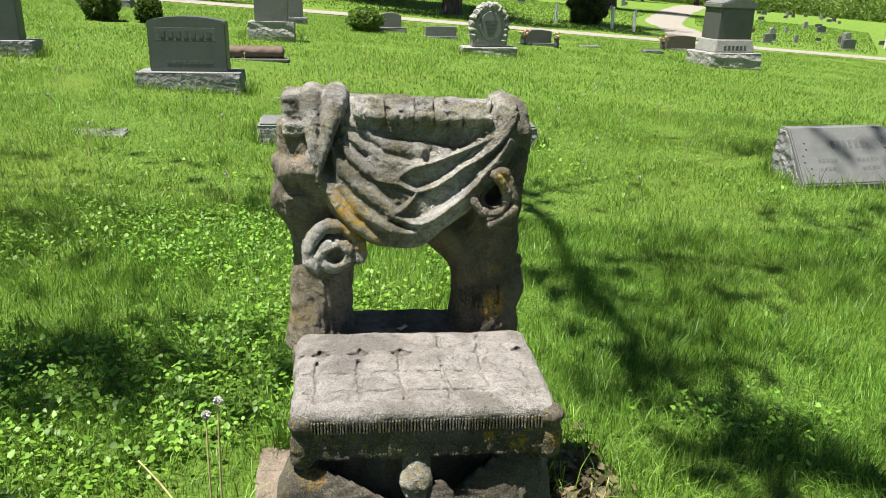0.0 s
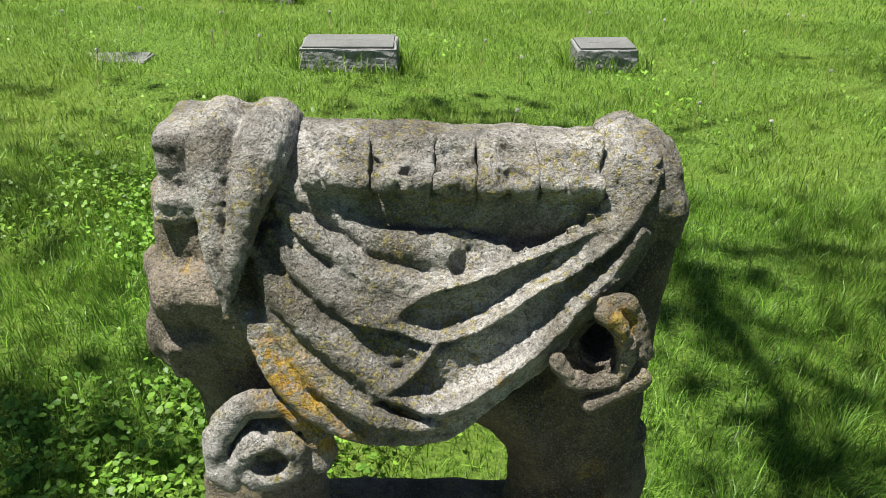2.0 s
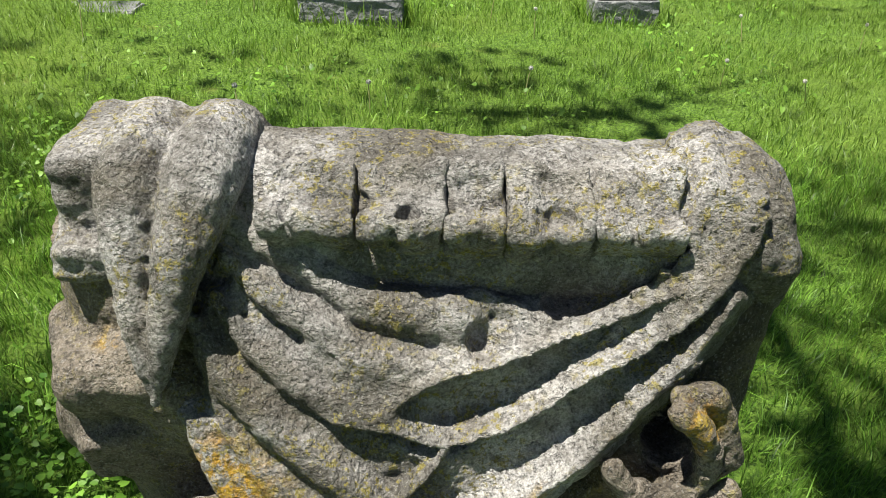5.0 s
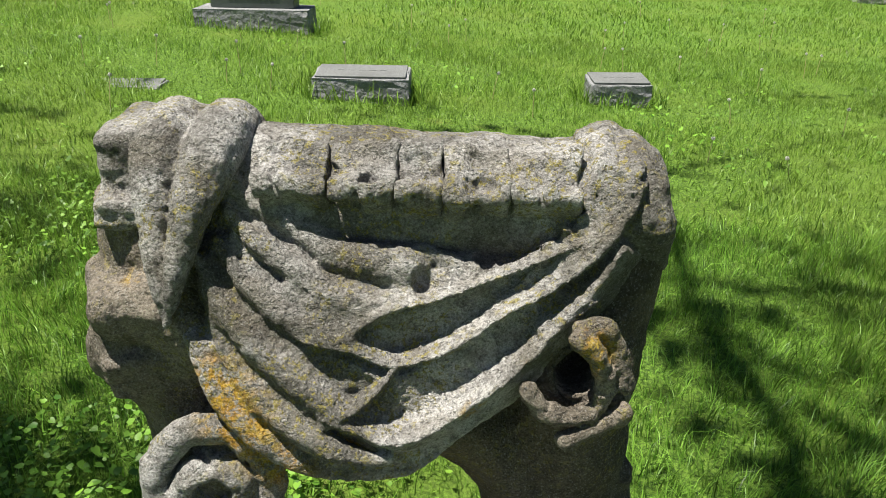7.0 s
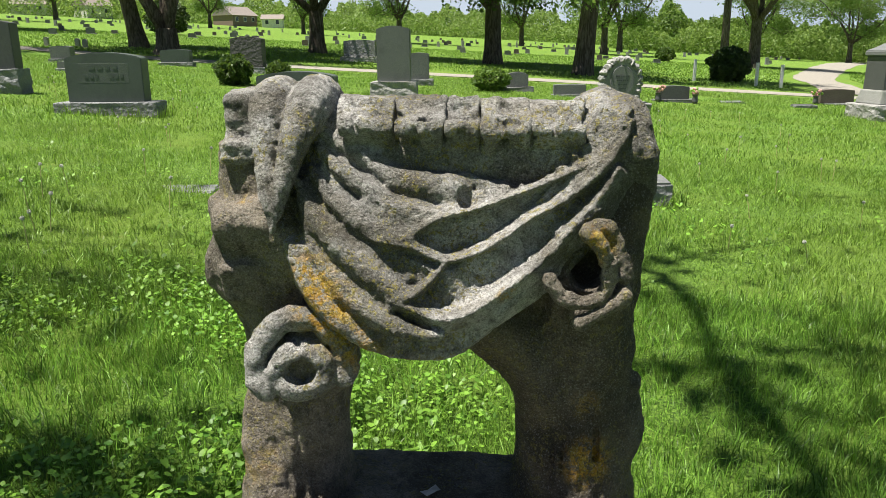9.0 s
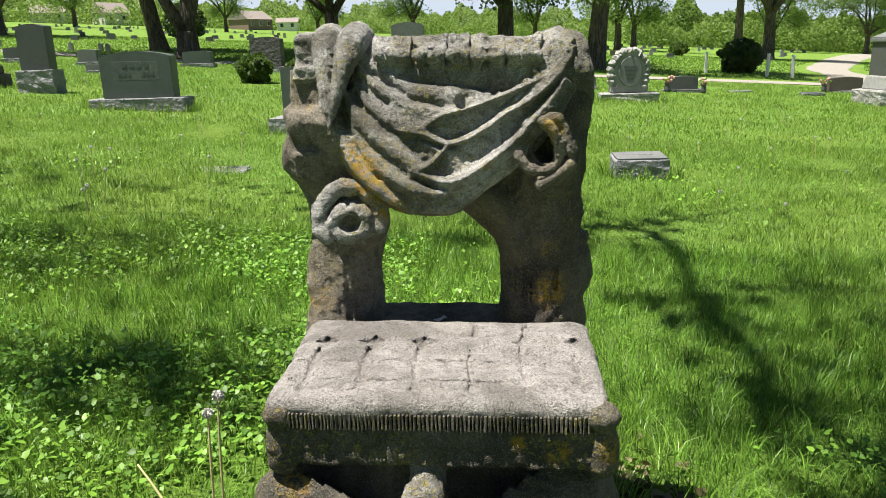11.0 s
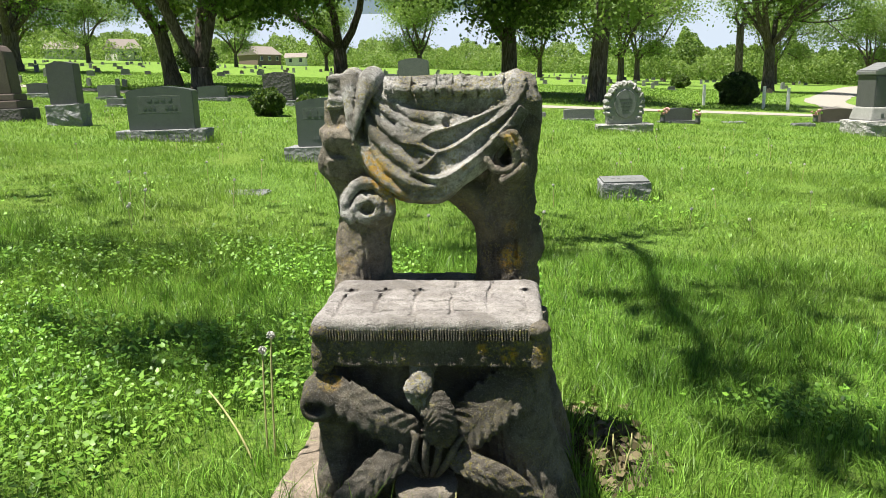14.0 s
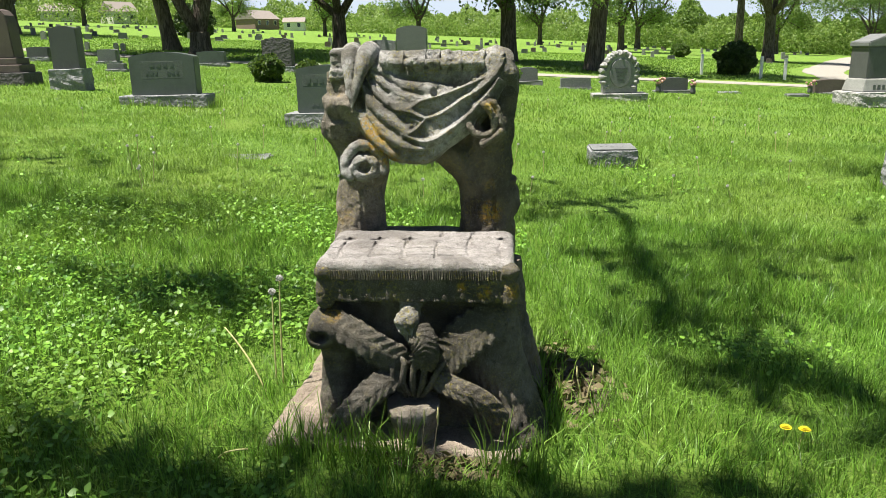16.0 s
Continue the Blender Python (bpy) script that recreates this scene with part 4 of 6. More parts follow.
def carve_front():
    c = Carving((-0.30, 1.375, 0.43), (0.30, 1.47, 0.57), 0.0028)
    c.box((0.0, 1.435, 0.486), (0.262, 0.022, 0.036), 0.006, 0.004)
    for x in (-0.185, -0.09, 0.0, 0.095, 0.19):
        c.tube([(x, 1.4125, 0.455, 0.002), (x + 0.004, 1.4125, 0.518, 0.002)], 0.004, True)
        c.ball((x - 0.003, 1.4135, 0.508), (0.0065, 0.0045, 0.006), 0.003)
        c.tube([(x + 0.045, 1.4125, 0.455, 0.0015), (x + 0.047, 1.4125, 0.518, 0.0015)], 0.004, True)
    c.tube([(-0.26, 1.4125, 0.478, 0.0015), (0.26, 1.4125, 0.482, 0.0015)], 0.004, True)
    c.grain(0.02, 0.003, 41)
    c.grain(0.008, 0.0013, 42)
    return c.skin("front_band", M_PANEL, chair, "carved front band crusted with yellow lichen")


def carve_tassel(x, z, seed):
    c = Carving((x - 0.045, 1.36, z - 0.13), (x + 0.045, 1.46, z + 0.04), 0.0028)
    c.ball((x, 1.424, z), (0.028, 0.027, 0.024), 0.006)
    c.tube([(x, 1.428, z - 0.018, 0.018), (x, 1.430, z - 0.05, 0.027), (x, 1.432, z - 0.088, 0.028)], 0.008)
    for i in range(7):
        a = radians(-80 + 27 * i)
        px, py = x + 0.029 * math.sin(a), 1.430 - 0.029 * math.cos(a)
        c.tube([(px, py, z - 0.03, 0.001), (px, py, z - 0.12, 0.0028)], 0.003, True)
    c.grain(0.012, 0.0018, seed)
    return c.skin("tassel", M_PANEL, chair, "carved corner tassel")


def carve_base():
    c = Carving((-0.44, 1.36, -0.06), (0.46, 2.10, 0.47), 0.0055)
    c.box((0.0, 1.72, 0.22), (0.235, 0.235, 0.26), 0.06, 0.03)
    # stout limbs at the corners, spreading at the foot
    c.tube([(-0.255, 1.48, 0.36, 0.055), (-0.257, 1.49, 0.22, 0.056), (-0.258, 1.50, 0.08, 0.062), (-0.262, 1.50, -0.03, 0.070)], 0.03)
    c.tube([(-0.25, 1.56, 0.44, 0.05), (-0.275, 1.44, 0.365, 0.055), (-0.285, 1.415, 0.352, 0.048)], 0.02)
    c.tube([(0.205, 1.53, 0.46, 0.075), (0.215, 1.53, 0.30, 0.090), (0.235, 1.53, 0.14, 0.105), (0.285, 1.53, -0.02, 0.115)], 0.04)
    c.tube([(0.24, 1.85, 0.46, 0.07), (0.26, 1.85, 0.2, 0.085), (0.30, 1.86, -0.03, 0.10)], 0.04)
    c.tube([(-0.24, 1.85, 0.46, 0.07), (-0.255, 1.85, 0.2, 0.078), (-0.265, 1.86, -0.03, 0.08)], 0.04)
    c.ball((0.02, 1.44, 0.375), (0.13, 0.07, 0.085), 0.02, True)
    c.ball((-0.16, 1.44, 0.15), (0.07, 0.06, 0.10), 0.02, True)
    c.ball((0.10, 1.43, 0.10), (0.09, 0.05, 0.09), 0.02, True)
    # hollow end of the short limb
    c.ball((-0.289, 1.385, 0.348), (0.022, 0.03, 0.017), 0.01, True)
    for i in range(10):
        x = 0.14 + 0.022 * i
        c.tube([(x, 1.44 + 0.006 * abs(i - 4), 0.42, 0.004), (x + 0.02, 1.425 + 0.006 * abs(i - 4), 0.2, 0.006), (x + 0.05, 1.415 + 0.01 * abs(i - 4), 0.0, 0.005)], 0.01, True)
    for i in range(5):
        x = -0.315 + 0.02 * i
        c.tube([(x, 1.425, 0.28, 0.003), (x - 0.01, 1.42, 0.14, 0.005), (x - 0.015, 1.415, 0.0, 0.004)], 0.008, True)
    c.grain(0.06, 0.008, 51)
    c.grain(0.022, 0.003, 52)
    c.grain(0.011, 0.0012, 53)
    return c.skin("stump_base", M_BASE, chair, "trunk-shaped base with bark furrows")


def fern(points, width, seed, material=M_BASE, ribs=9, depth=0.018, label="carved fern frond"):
    """An arched frond with toothed edges and ridged leaflets; points are (x, y, z)."""
    n, m = ribs * 6, 10
    line = spline(points, 12)
    at = np.linspace(0, len(line) - 1, n)
    line = np.stack([np.interp(at, np.arange(len(line)), line[:, i]) for i in range(3)], 1)
    rng = random.Random(seed)
    verts, faces = [], []
    for i in range(n):
        p = Vector(line[i])
        d = (Vector(line[min(i + 1, n - 1)]) - Vector(line[max(i - 1, 0)])).normalized()
        out = Vector((0, -1, 0.25)).normalized()
        side = d.cross(out).normalized()
        out = side.cross(d).normalized()
        u = i / (n - 1)
        w = 0.98 * width * min(1.0, 2.2 * math.sin(math.pi * min(u * 0.93 + 0.06, 1.0)) ** 0.8)
        saw = (u * ribs) % 1.0
        for j in range(m + 1):
            v = -1 + 2 * j / m
            edge = 1 - 0.20 * saw * abs(v) ** 2
            slant = d * (0.35 * width * abs(v))
            rib = (u * ribs - 0.9 * abs(v)) % 1.0
            lift = depth * (1 - v * v) * 0.40 + 0.0075 * (0.5 - rib) * min(1.0, 2.5 * abs(v)) + (0.004 if abs(v) < 0.01 else 0)
            q = p + side * (w * v * edge) + slant + out * lift + 0.003 * noise.noise_vector(p * 40 + side * v)
            verts.append(q)
        for j in (1, 0):
            verts.append(p + side * (w * (0.8 if j else -0.8)) - out * 0.04)
    k = m + 3
    for i in range(n - 1):
        o = i * k
        for j in range(k):
            faces.append((o + j, o + (j + 1) % k, o + k + (j + 1) % k, o + k + j))
    faces.append(tuple(range(k))[::-1])
    faces.append(tuple(range(k * (n - 1), k * n)))
    return mesh_part("fern_frond", verts, faces, material, chair, label)


def small_stump():
    """The little fluted stump carved in front, cut flat on top."""
    c = Carving((-0.13, 1.29, -0.05), (0.10, 1.54, 0.16), 0.0035)
    c.tube([(-0.016, 1.420, -0.04, 0.060), (-0.016, 1.420, 0.06, 0.066), (-0.016, 1.415, 0.12, 0.080), (-0.016, 1.415, 0.20, 0.084)], 0.01)
    c.box((-0.016, 1.42, 0.195), (0.15, 0.2, 0.06), 0.004, 0.006, True, turn=(9, 0, 0))
    c.ball((-0.016, 1.415, 0.155), (0.060, 0.060, 0.028), 0.006, True)
    for i in range(12):
        a = radians(-100 + 17 * i)
        px, py = -0.016 + 0.074 * math.sin(a), 1.425 - 0.074 * math.cos(a)
        c.tube([(px, py, 0.095, 0.002), (px, py, -0.04, 0.0055)], 0.005, True)
    c.grain(0.02, 0.0025, 61)
    c.grain(0.008, 0.001, 62)
    return c.skin("small_stump", M_CUT, chair, "small fluted stump with a pale sawn top")


def bulb():
    c = Carving((-0.08, 1.34, 0.33), (0.06, 1.50, 0.46), 0.003)
    c.ball((-0.024, 1.405, 0.394), (0.034, 0.034, 0.034), 0.01)
    c.tube([(-0.022, 1.405, 0.385, 0.026), (-0.012, 1.405, 0.345, 0.020)], 0.012)
    c.tube([(-0.024, 1.41, 0.40, 0.03), (-0.02, 1.47, 0.44, 0.035)], 0.015)
    c.grain(0.018, 0.006, 63)
    c.grain(0.008, 0.0015, 64)
    return c.skin("bud", M_STONE, chair, "broken rounded bud under the seat")


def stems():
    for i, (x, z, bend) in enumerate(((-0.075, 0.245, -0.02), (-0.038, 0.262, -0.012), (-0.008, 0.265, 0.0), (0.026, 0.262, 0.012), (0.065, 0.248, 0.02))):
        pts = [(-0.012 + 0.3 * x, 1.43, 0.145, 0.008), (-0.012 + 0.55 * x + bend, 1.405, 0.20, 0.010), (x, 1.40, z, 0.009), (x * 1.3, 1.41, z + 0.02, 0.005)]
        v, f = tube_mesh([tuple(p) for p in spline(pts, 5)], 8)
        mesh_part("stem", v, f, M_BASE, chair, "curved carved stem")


carve_roll()
for i, (a, b) in enumerate(((-0.155, -0.080), (-0.077, -0.008), (-0.007, 0.041), (0.043, 0.112), (0.114, 0.189))):
    carve_bar(a, b, 70 + i)
carve_left_post()
carve_knot()
carve_right_post()
carve_ring()
carve_cloth()
carve_ledge()
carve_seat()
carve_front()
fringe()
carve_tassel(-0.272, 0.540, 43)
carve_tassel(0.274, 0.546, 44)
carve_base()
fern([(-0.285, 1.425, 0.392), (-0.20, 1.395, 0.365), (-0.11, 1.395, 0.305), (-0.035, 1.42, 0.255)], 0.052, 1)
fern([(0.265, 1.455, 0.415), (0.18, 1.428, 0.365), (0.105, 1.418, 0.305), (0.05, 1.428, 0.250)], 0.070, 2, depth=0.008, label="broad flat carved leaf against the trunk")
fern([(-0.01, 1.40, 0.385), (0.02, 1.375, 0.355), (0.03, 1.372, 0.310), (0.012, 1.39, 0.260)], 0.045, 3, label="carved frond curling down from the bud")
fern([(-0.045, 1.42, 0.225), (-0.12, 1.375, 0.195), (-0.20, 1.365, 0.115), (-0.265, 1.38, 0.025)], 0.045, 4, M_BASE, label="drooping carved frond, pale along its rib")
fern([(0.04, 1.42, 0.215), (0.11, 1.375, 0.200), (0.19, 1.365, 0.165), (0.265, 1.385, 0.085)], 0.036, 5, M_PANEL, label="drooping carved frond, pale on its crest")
stems()
bulb()
small_stump()


def footing():
    c = Carving((-0.52, 1.20, -0.12), (0.52, 2.20, 0.10), 0.008)
    c.box((-0.078, 1.70, -0.040), (0.385, 0.375, 0.062), 0.015, 0.01, turn=(0, 3.4, 0))
    c.grain(0.09, 0.012, 65)
    c.grain(0.025, 0.004, 66)
    ob = c.skin("footing_slab", M_SLAB)
    return tagged(ob, "crumbling tan concrete footing slab under the stone chair", "concrete slab")


footing()
# ---- gravestones ----
def stand(x, y, turn=0.0, sink=0.0):
    return pose(x, y, gz(x, y) - sink, 0, 0, turn)


def bars(parent, x0, x1, z0, z1, y, count, material, seed=0, tilt=0.0):
    """Lettering as plain upright bars on a face."""
    rng = random.Random(seed)
    step = (x1 - x0) / count
    for i in range(count):
        w = step * rng.uniform(0.55, 0.72)
        bm = bmesh.new()
        bmesh.ops.create_cube(bm, size=1.0)
        for v in bm.verts:
            v.co = Vector((x0 + step * (i + 0.5) + v.co.x * w, y + v.co.y * 0.006, (z0 + z1) / 2 + v.co.z * (z1 - z0)))
        if tilt:
            bmesh.ops.rotate(bm, cent=(0, 0, 0), matrix=Matrix.Rotation(tilt, 3, "X"), verts=bm.verts[:])
        part("letter_bar", bm, material, parent)


def arch(w, h, rise, n=10, shoulder=0.0):
    """Outline of a slab with a curved top."""
    pts = [(-w / 2, 0), (w / 2, 0), (w / 2, h - rise)]
    for i in range(n + 1):
        a = i / n
        x = (w / 2 - shoulder) * (1 - 2 * a)
        pts.append((x, h - rise + (shoulder > 0) * 0.3 * rise + rise * (1 - 0.3 * (shoulder > 0)) * (1 - (2 * a - 1) ** 2)))
    pts.append((-w / 2, h - rise))
    clean = [pts[0]]
    for p in pts[1:]:
        if (Vector(p) - Vector(clean[-1])).length > 1e-4:
            clean.append(p)
    return clean


def named_stone(x, y, turn, label, base, die, base_mat, die_mat, rise, shoulder, seed, letters=(), rough=0.012, setback=0.0):
    """An upright stone on its plinth; base and die are (width, depth, height)."""
    t = thing("gravestone", label, "gravestone", "gravestones", stand(x, y, turn, 0.04))
    part("plinth", block(base[0], base[1], base[2] + 0.04, 0.012, 0.01, rough, 3, seed), base_mat, t, "rock-faced plinth")
    d = part("tablet", slab_profile(arch(die[0], die[2], rise, 12, shoulder), die[1]), die_mat, t)
    d.location = (0, setback, base[2] + 0.04)
    for x0, x1, z0, z1, n, m in letters:
        bars(d, x0, x1, z0, z1, -die[1] / 2 - 0.001, n, m, seed)
    return t, d


def raised_panel(parent, x0, x1, z0, z1, y, material, name="panel"):
    bm = bmesh.new()
    bmesh.ops.create_cube(bm, size=1.0)
    for v in bm.verts:
        v.co = Vector(((x0 + x1) / 2 + v.co.x * (x1 - x0), y + v.co.y * 0.008, (z0 + z1) / 2 + v.co.z * (z1 - z0)))
    bmesh.ops.bevel(bm, geom=bm.edges[:], offset=0.003, segments=1, affect="EDGES")
    return part(name, bm, material, parent)


t, d = named_stone(-2.02, 8.85, 0, "green-grey granite family gravestone with lettered panel on broad plinth", (1.12, 0.44, 0.20), (0.82, 0.24, 0.58), M_ROCK, M_GREEN, 0.05, 0.05, 1,
                   [(-0.29, 0.27, 0.36, 0.43, 7, M_GREEN), (-0.24, 0.27, 0.085, 0.12, 9, M_PALEBAR)])
raised_panel(d, -0.33, 0.31, 0.325, 0.465, -0.117, M_PALEBAR)
t, d = named_stone(-4.95, 10.55, 4, "wide grey granite gravestone with arched top and inset panel", (1.32, 0.42, 0.16), (0.98, 0.24, 0.62), M_ROCK, M_GREEN, 0.07, 0.06, 2,
                   [(-0.20, 0.20, 0.41, 0.46, 4, M_GREEN), (-0.26, -0.06, 0.30, 0.35, 3, M_GREEN), (0.06, 0.26, 0.30, 0.35, 3, M_GREEN)])
raised_panel(d, -0.32, 0.32, 0.24, 0.49, -0.117, M_PALEBAR)
t, d = named_stone(-7.52, 12.35, 6, "dark slate-grey gravestone on rough granite plinth", (0.60, 0.42, 0.36), (0.47, 0.26, 0.72), M_ROCK, M_DARK, 0.04, 0.07, 3, rough=0.03)
t, d = named_stone(-1.80, 15.0, 3, "grey granite gravestone on pale rock-faced plinth", (0.84, 0.5, 0.34), (0.60, 0.34, 0.98), M_ROCKPALE, M_GREY, 0.06, 0.0, 4, rough=0.03)
t, d = named_stone(-1.78, 19.5, 3, "small plain grey granite gravestone behind a larger one", (0.66, 0.4, 0.14), (0.46, 0.22, 0.62), M_ROCK, M_GREY, 0.03, 0.0, 5)
t, d = named_stone(1.72, 18.5, 2, "low blue-grey granite marker with slanting face", (0.78, 0.36, 0.05), (0.72, 0.24, 0.22), M_ROCK, M_GREY, 0.01, 0.0, 6)
t, d = named_stone(4.10, 18.7, 2, "low dark granite marker between two flower vases", (0.95, 0.36, 0.06), (0.64, 0.24, 0.30), M_GREY, M_DARK, 0.03, 0.0, 7)
t, d = named_stone(8.60, 20.9, 2, "low brown granite marker with pink flowers beside it", (0.95, 0.4, 0.05), (0.82, 0.28, 0.34), M_ROCK, M_BROWN, 0.03, 0.0, 8)
t, d = named_stone(0.56, 19.3, 2, "small pale grey rounded gravestone on a low plinth", (0.78, 0.4, 0.10), (0.52, 0.22, 0.34), M_GREY, M_GREY, 0.06, 0.0, 9)
t, d = named_stone(-6.22, 20.3, 4, "rough grey boulder-like gravestone on a plinth", (0.95, 0.5, 0.14), (0.80, 0.42, 0.76), M_ROCK, M_ROCKDARK, 0.06, 0.0, 10)
t, d = named_stone(-11.05, 20.2, 4, "low grey gravestone with flat top", (0.62, 0.36, 0.10), (0.52, 0.26, 0.32), M_ROCK, M_GREY, 0.02, 0.0, 11)
t, d = named_stone(-13.2, 20.4, 4, "low dark grey gravestone among others", (0.70, 0.36, 0.12), (0.60, 0.26, 0.28), M_ROCK, M_DARK, 0.02, 0.0, 12)
t, d = named_stone(-8.6, 24.6 - 3.1, 4, "wide low grey gravestone beside the lane", (0.95, 0.36, 0.10), (0.80, 0.26, 0.34), M_ROCK, M_GREEN, 0.03, 0.0, 13)
t, d = named_stone(-5.15, 30.6, 2, "broad rough grey gravestone far across the lawn", (1.5, 0.6, 0.2), (1.22, 0.45, 0.62), M_ROCKPALE, M_ROCK, 0.05, 0.0, 14)
t, d = named_stone(-9.4, 17.5, 4, "small grey footstone in the grass", (0.5, 0.3, 0.06), (0.42, 0.2, 0.14), M_ROCK, M_GREY, 0.01, 0.0, 15)


def obelisk():
    t = thing("obelisk", "polished brown granite obelisk on three stepped plinths", "obelisk", at=stand(-9.0, 12.85, 6, 0.03))
    z = 0.0
    for i, (w, h, m) in enumerate(((0.86, 0.24, M_ROCKDARK), (0.70, 0.14, M_BROWN), (0.57, 0.12, M_BROWN))):
        p = part("step", block(w, w * 0.8, h, 0.02, 0.02), m, t)
        p.location = (0, 0, z)
        z += h
    bm = slab_profile([(-0.23, 0), (0.23, 0), (0.195, 0.60), (0.16, 0.74), (0.085, 0.83), (0, 0.86), (-0.085, 0.83), (-0.16, 0.74), (-0.195, 0.60)], 0.36, 0.015)
    p = part("shaft", bm, M_BROWN, t, "tapering polished shaft with rounded head")
    p.location = (0, 0, z)


def wreath_stone():
    t = thing("gravestone", "pale grey granite gravestone carved as a rocky wreath round an oval", "gravestone", "gravestones", stand(2.38, 15.5, 3, 0.03))
    part("plinth", block(1.10, 0.5, 0.18, 0.015, 0.0, 0.02, 3, 21), M_ROCKPALE, t, "rock-faced plinth")
    d = part("tablet", slab_profile(arch(0.70, 0.80, 0.36, 16), 0.30, 0.03), M_PALE, t)
    d.location = (0, 0, 0.17)
    rng = random.Random(4)
    for i in range(17):
        a = radians(-38 + 256 * i / 16)
        bm = bmesh.new()
        bmesh.ops.create_icosphere(bm, subdivisions=2, radius=1.0)
        for v in bm.verts:
            v.co *= 1 + 0.28 * noise.noise(v.co * 1.7 + Vector((i, 0, 0)))
            v.co = Vector((v.co.x * rng.uniform(0.07, 0.10), v.co.y * 0.19, v.co.z * rng.uniform(0.06, 0.085)))
        p = part("rock_boss", bm, M_ROCKPALE, t)
        p.location = (0.335 * math.cos(a), -0.01, 0.56 + 0.41 * math.sin(a))
    bm = bmesh.new()
    bmesh.ops.create_cone(bm, cap_ends=True, segments=36, radius1=1.0, radius2=0.94, depth=0.05)
    for v in bm.verts:
        v.co = Vector((v.co.x * 0.225, -0.165 - v.co.z, 0.58 + v.co.y * 0.29))
    bmesh.ops.recalc_face_normals(bm, faces=bm.faces[:])
    o = part("oval_panel", bm, M_GREY, t, "smooth oval panel")
    for i in range(4):
        bars(o, -0.13 + 0.02 * i, 0.13 - 0.02 * i, 0.66 - 0.075 * i, 0.685 - 0.075 * i, -0.192, 6, M_LETTER, i)


def pedestal():
    t = thing("pedestal_monument", "tall grey granite pedestal monument with gabled cap and dark polished face", "monument", at=stand(8.05, 17.0, 8, 0.05))
    part("plinth", block(1.30, 1.05, 0.38, 0.03, 0.01, 0.04, 4, 31), M_ROCKPALE, t, "pale rock-faced plinth")
    p = part("second_base", block(1.02, 0.82, 0.28, 0.03, 0.12), M_PALE, t, "sloping dressed base")
    p.location = (0, 0, 0.38)
    bars(p, -0.30, 0.30, 0.05, 0.15, -0.402, 6, M_PALEBAR, 3)
    p = part("die", block(0.84, 0.66, 0.66, 0.012, 0.02), M_DARK, t)
    p.location = (0, 0, 0.66)
    raised_panel(p, -0.385, 0.385, 0.03, 0.63, -0.330, M_DARK, "dark_face")
    bm = slab_profile([(-0.45, 0), (0.45, 0), (0.45, 0.10), (0.26, 0.16), (0, 0.27), (-0.26, 0.16), (-0.45, 0.10)], 0.74, 0.02)
    p = part("gabled_cap", bm, M_GREY, t)
    p.location = (0, 0, 1.32)


def slant_marker():
    t = thing("slant_gravestone", "pale grey granite slant marker with rock-pitched sides", "gravestone", "gravestones", stand(4.06, 6.24, 7, 0.05))
    bm = bmesh.new()
    prof = [(-0.27, 0.0), (-0.27, 0.10), (0.05, 0.52), (0.18, 0.52), (0.23, 0.0)]
    face = bm.faces.new([bm.verts.new((-0.50, y, z)) for y, z in prof])
    e = bmesh.ops.extrude_face_region(bm, geom=[face])
    bmesh.ops.translate(bm, vec=(1.00, 0, 0), verts=[v for v in e["geom"] if isinstance(v, bmesh.types.BMVert)])
    bmesh.ops.recalc_face_normals(bm, faces=bm.faces[:])
    bmesh.ops.bevel(bm, geom=bm.edges[:], offset=0.01, segments=2, affect="EDGES")
    b = part("stone", bm, M_GREY, t)
    side = slab_profile([(-0.25, 0.02), (0.21, 0.02), (0.165, 0.50), (0.06, 0.50)], 0.02, 0.004)
    bmesh.ops.rotate(side, cent=(0, 0, 0), matrix=Matrix.Rotation(radians(90), 3, "Z"), verts=side.verts[:])
    bmesh.ops.subdivide_edges(side, edges=side.edges[:], cuts=5, use_grid_fill=True)
    for v in side.verts:
        v.co += noise.noise_vector(v.co * 18) * 0.016
    s = part("pitched_side", side, M_ROCK, t, "rough pitched side")
    s.location = (-0.505, 0, 0)
    lean = -math.atan2(0.32, 0.42)
    up = Vector((0, 0.32, 0.42)).normalized()
    out = Vector((0, -0.42, 0.32)).normalized()
    rng = random.Random(2)
    for x0, x1, v, h, n in ((-0.14, 0.22, 0.37, 0.075, 6), (-0.30, -0.10, 0.22, 0.035, 5), (0.10, 0.32, 0.22, 0.035, 5), (-0.30, -0.14, 0.14, 0.03, 4), (0.12, 0.32, 0.14, 0.03, 4)):
        step = (x1 - x0) / n
        for i in range(n):
            bm = bmesh.new()
            bmesh.ops.create_cube(bm, size=1.0)
            for q in bm.verts:
                p = Vector((0, -0.27, 0.10)) + up * (v + q.co.z * h) + out * (0.001 + 0.003 * q.co.y)
                q.co = p + Vector((x0 + step * (i + 0.5) + q.co.x * step * 0.62, 0, 0))
            part("letter_bar", bm, M_FAINT, b)
    for sx in (-0.41, 0.41):
        for i in range(6):
            bm = bmesh.new()
            bmesh.ops.create_icosphere(bm, subdivisions=1, radius=0.011)
            p = part("carved_flower", bm, M_FAINT, b)
            p.location = Vector((sx + rng.uniform(-0.03, 0.03), -0.27, 0.10)) + up * (0.09 + 0.06 * i)


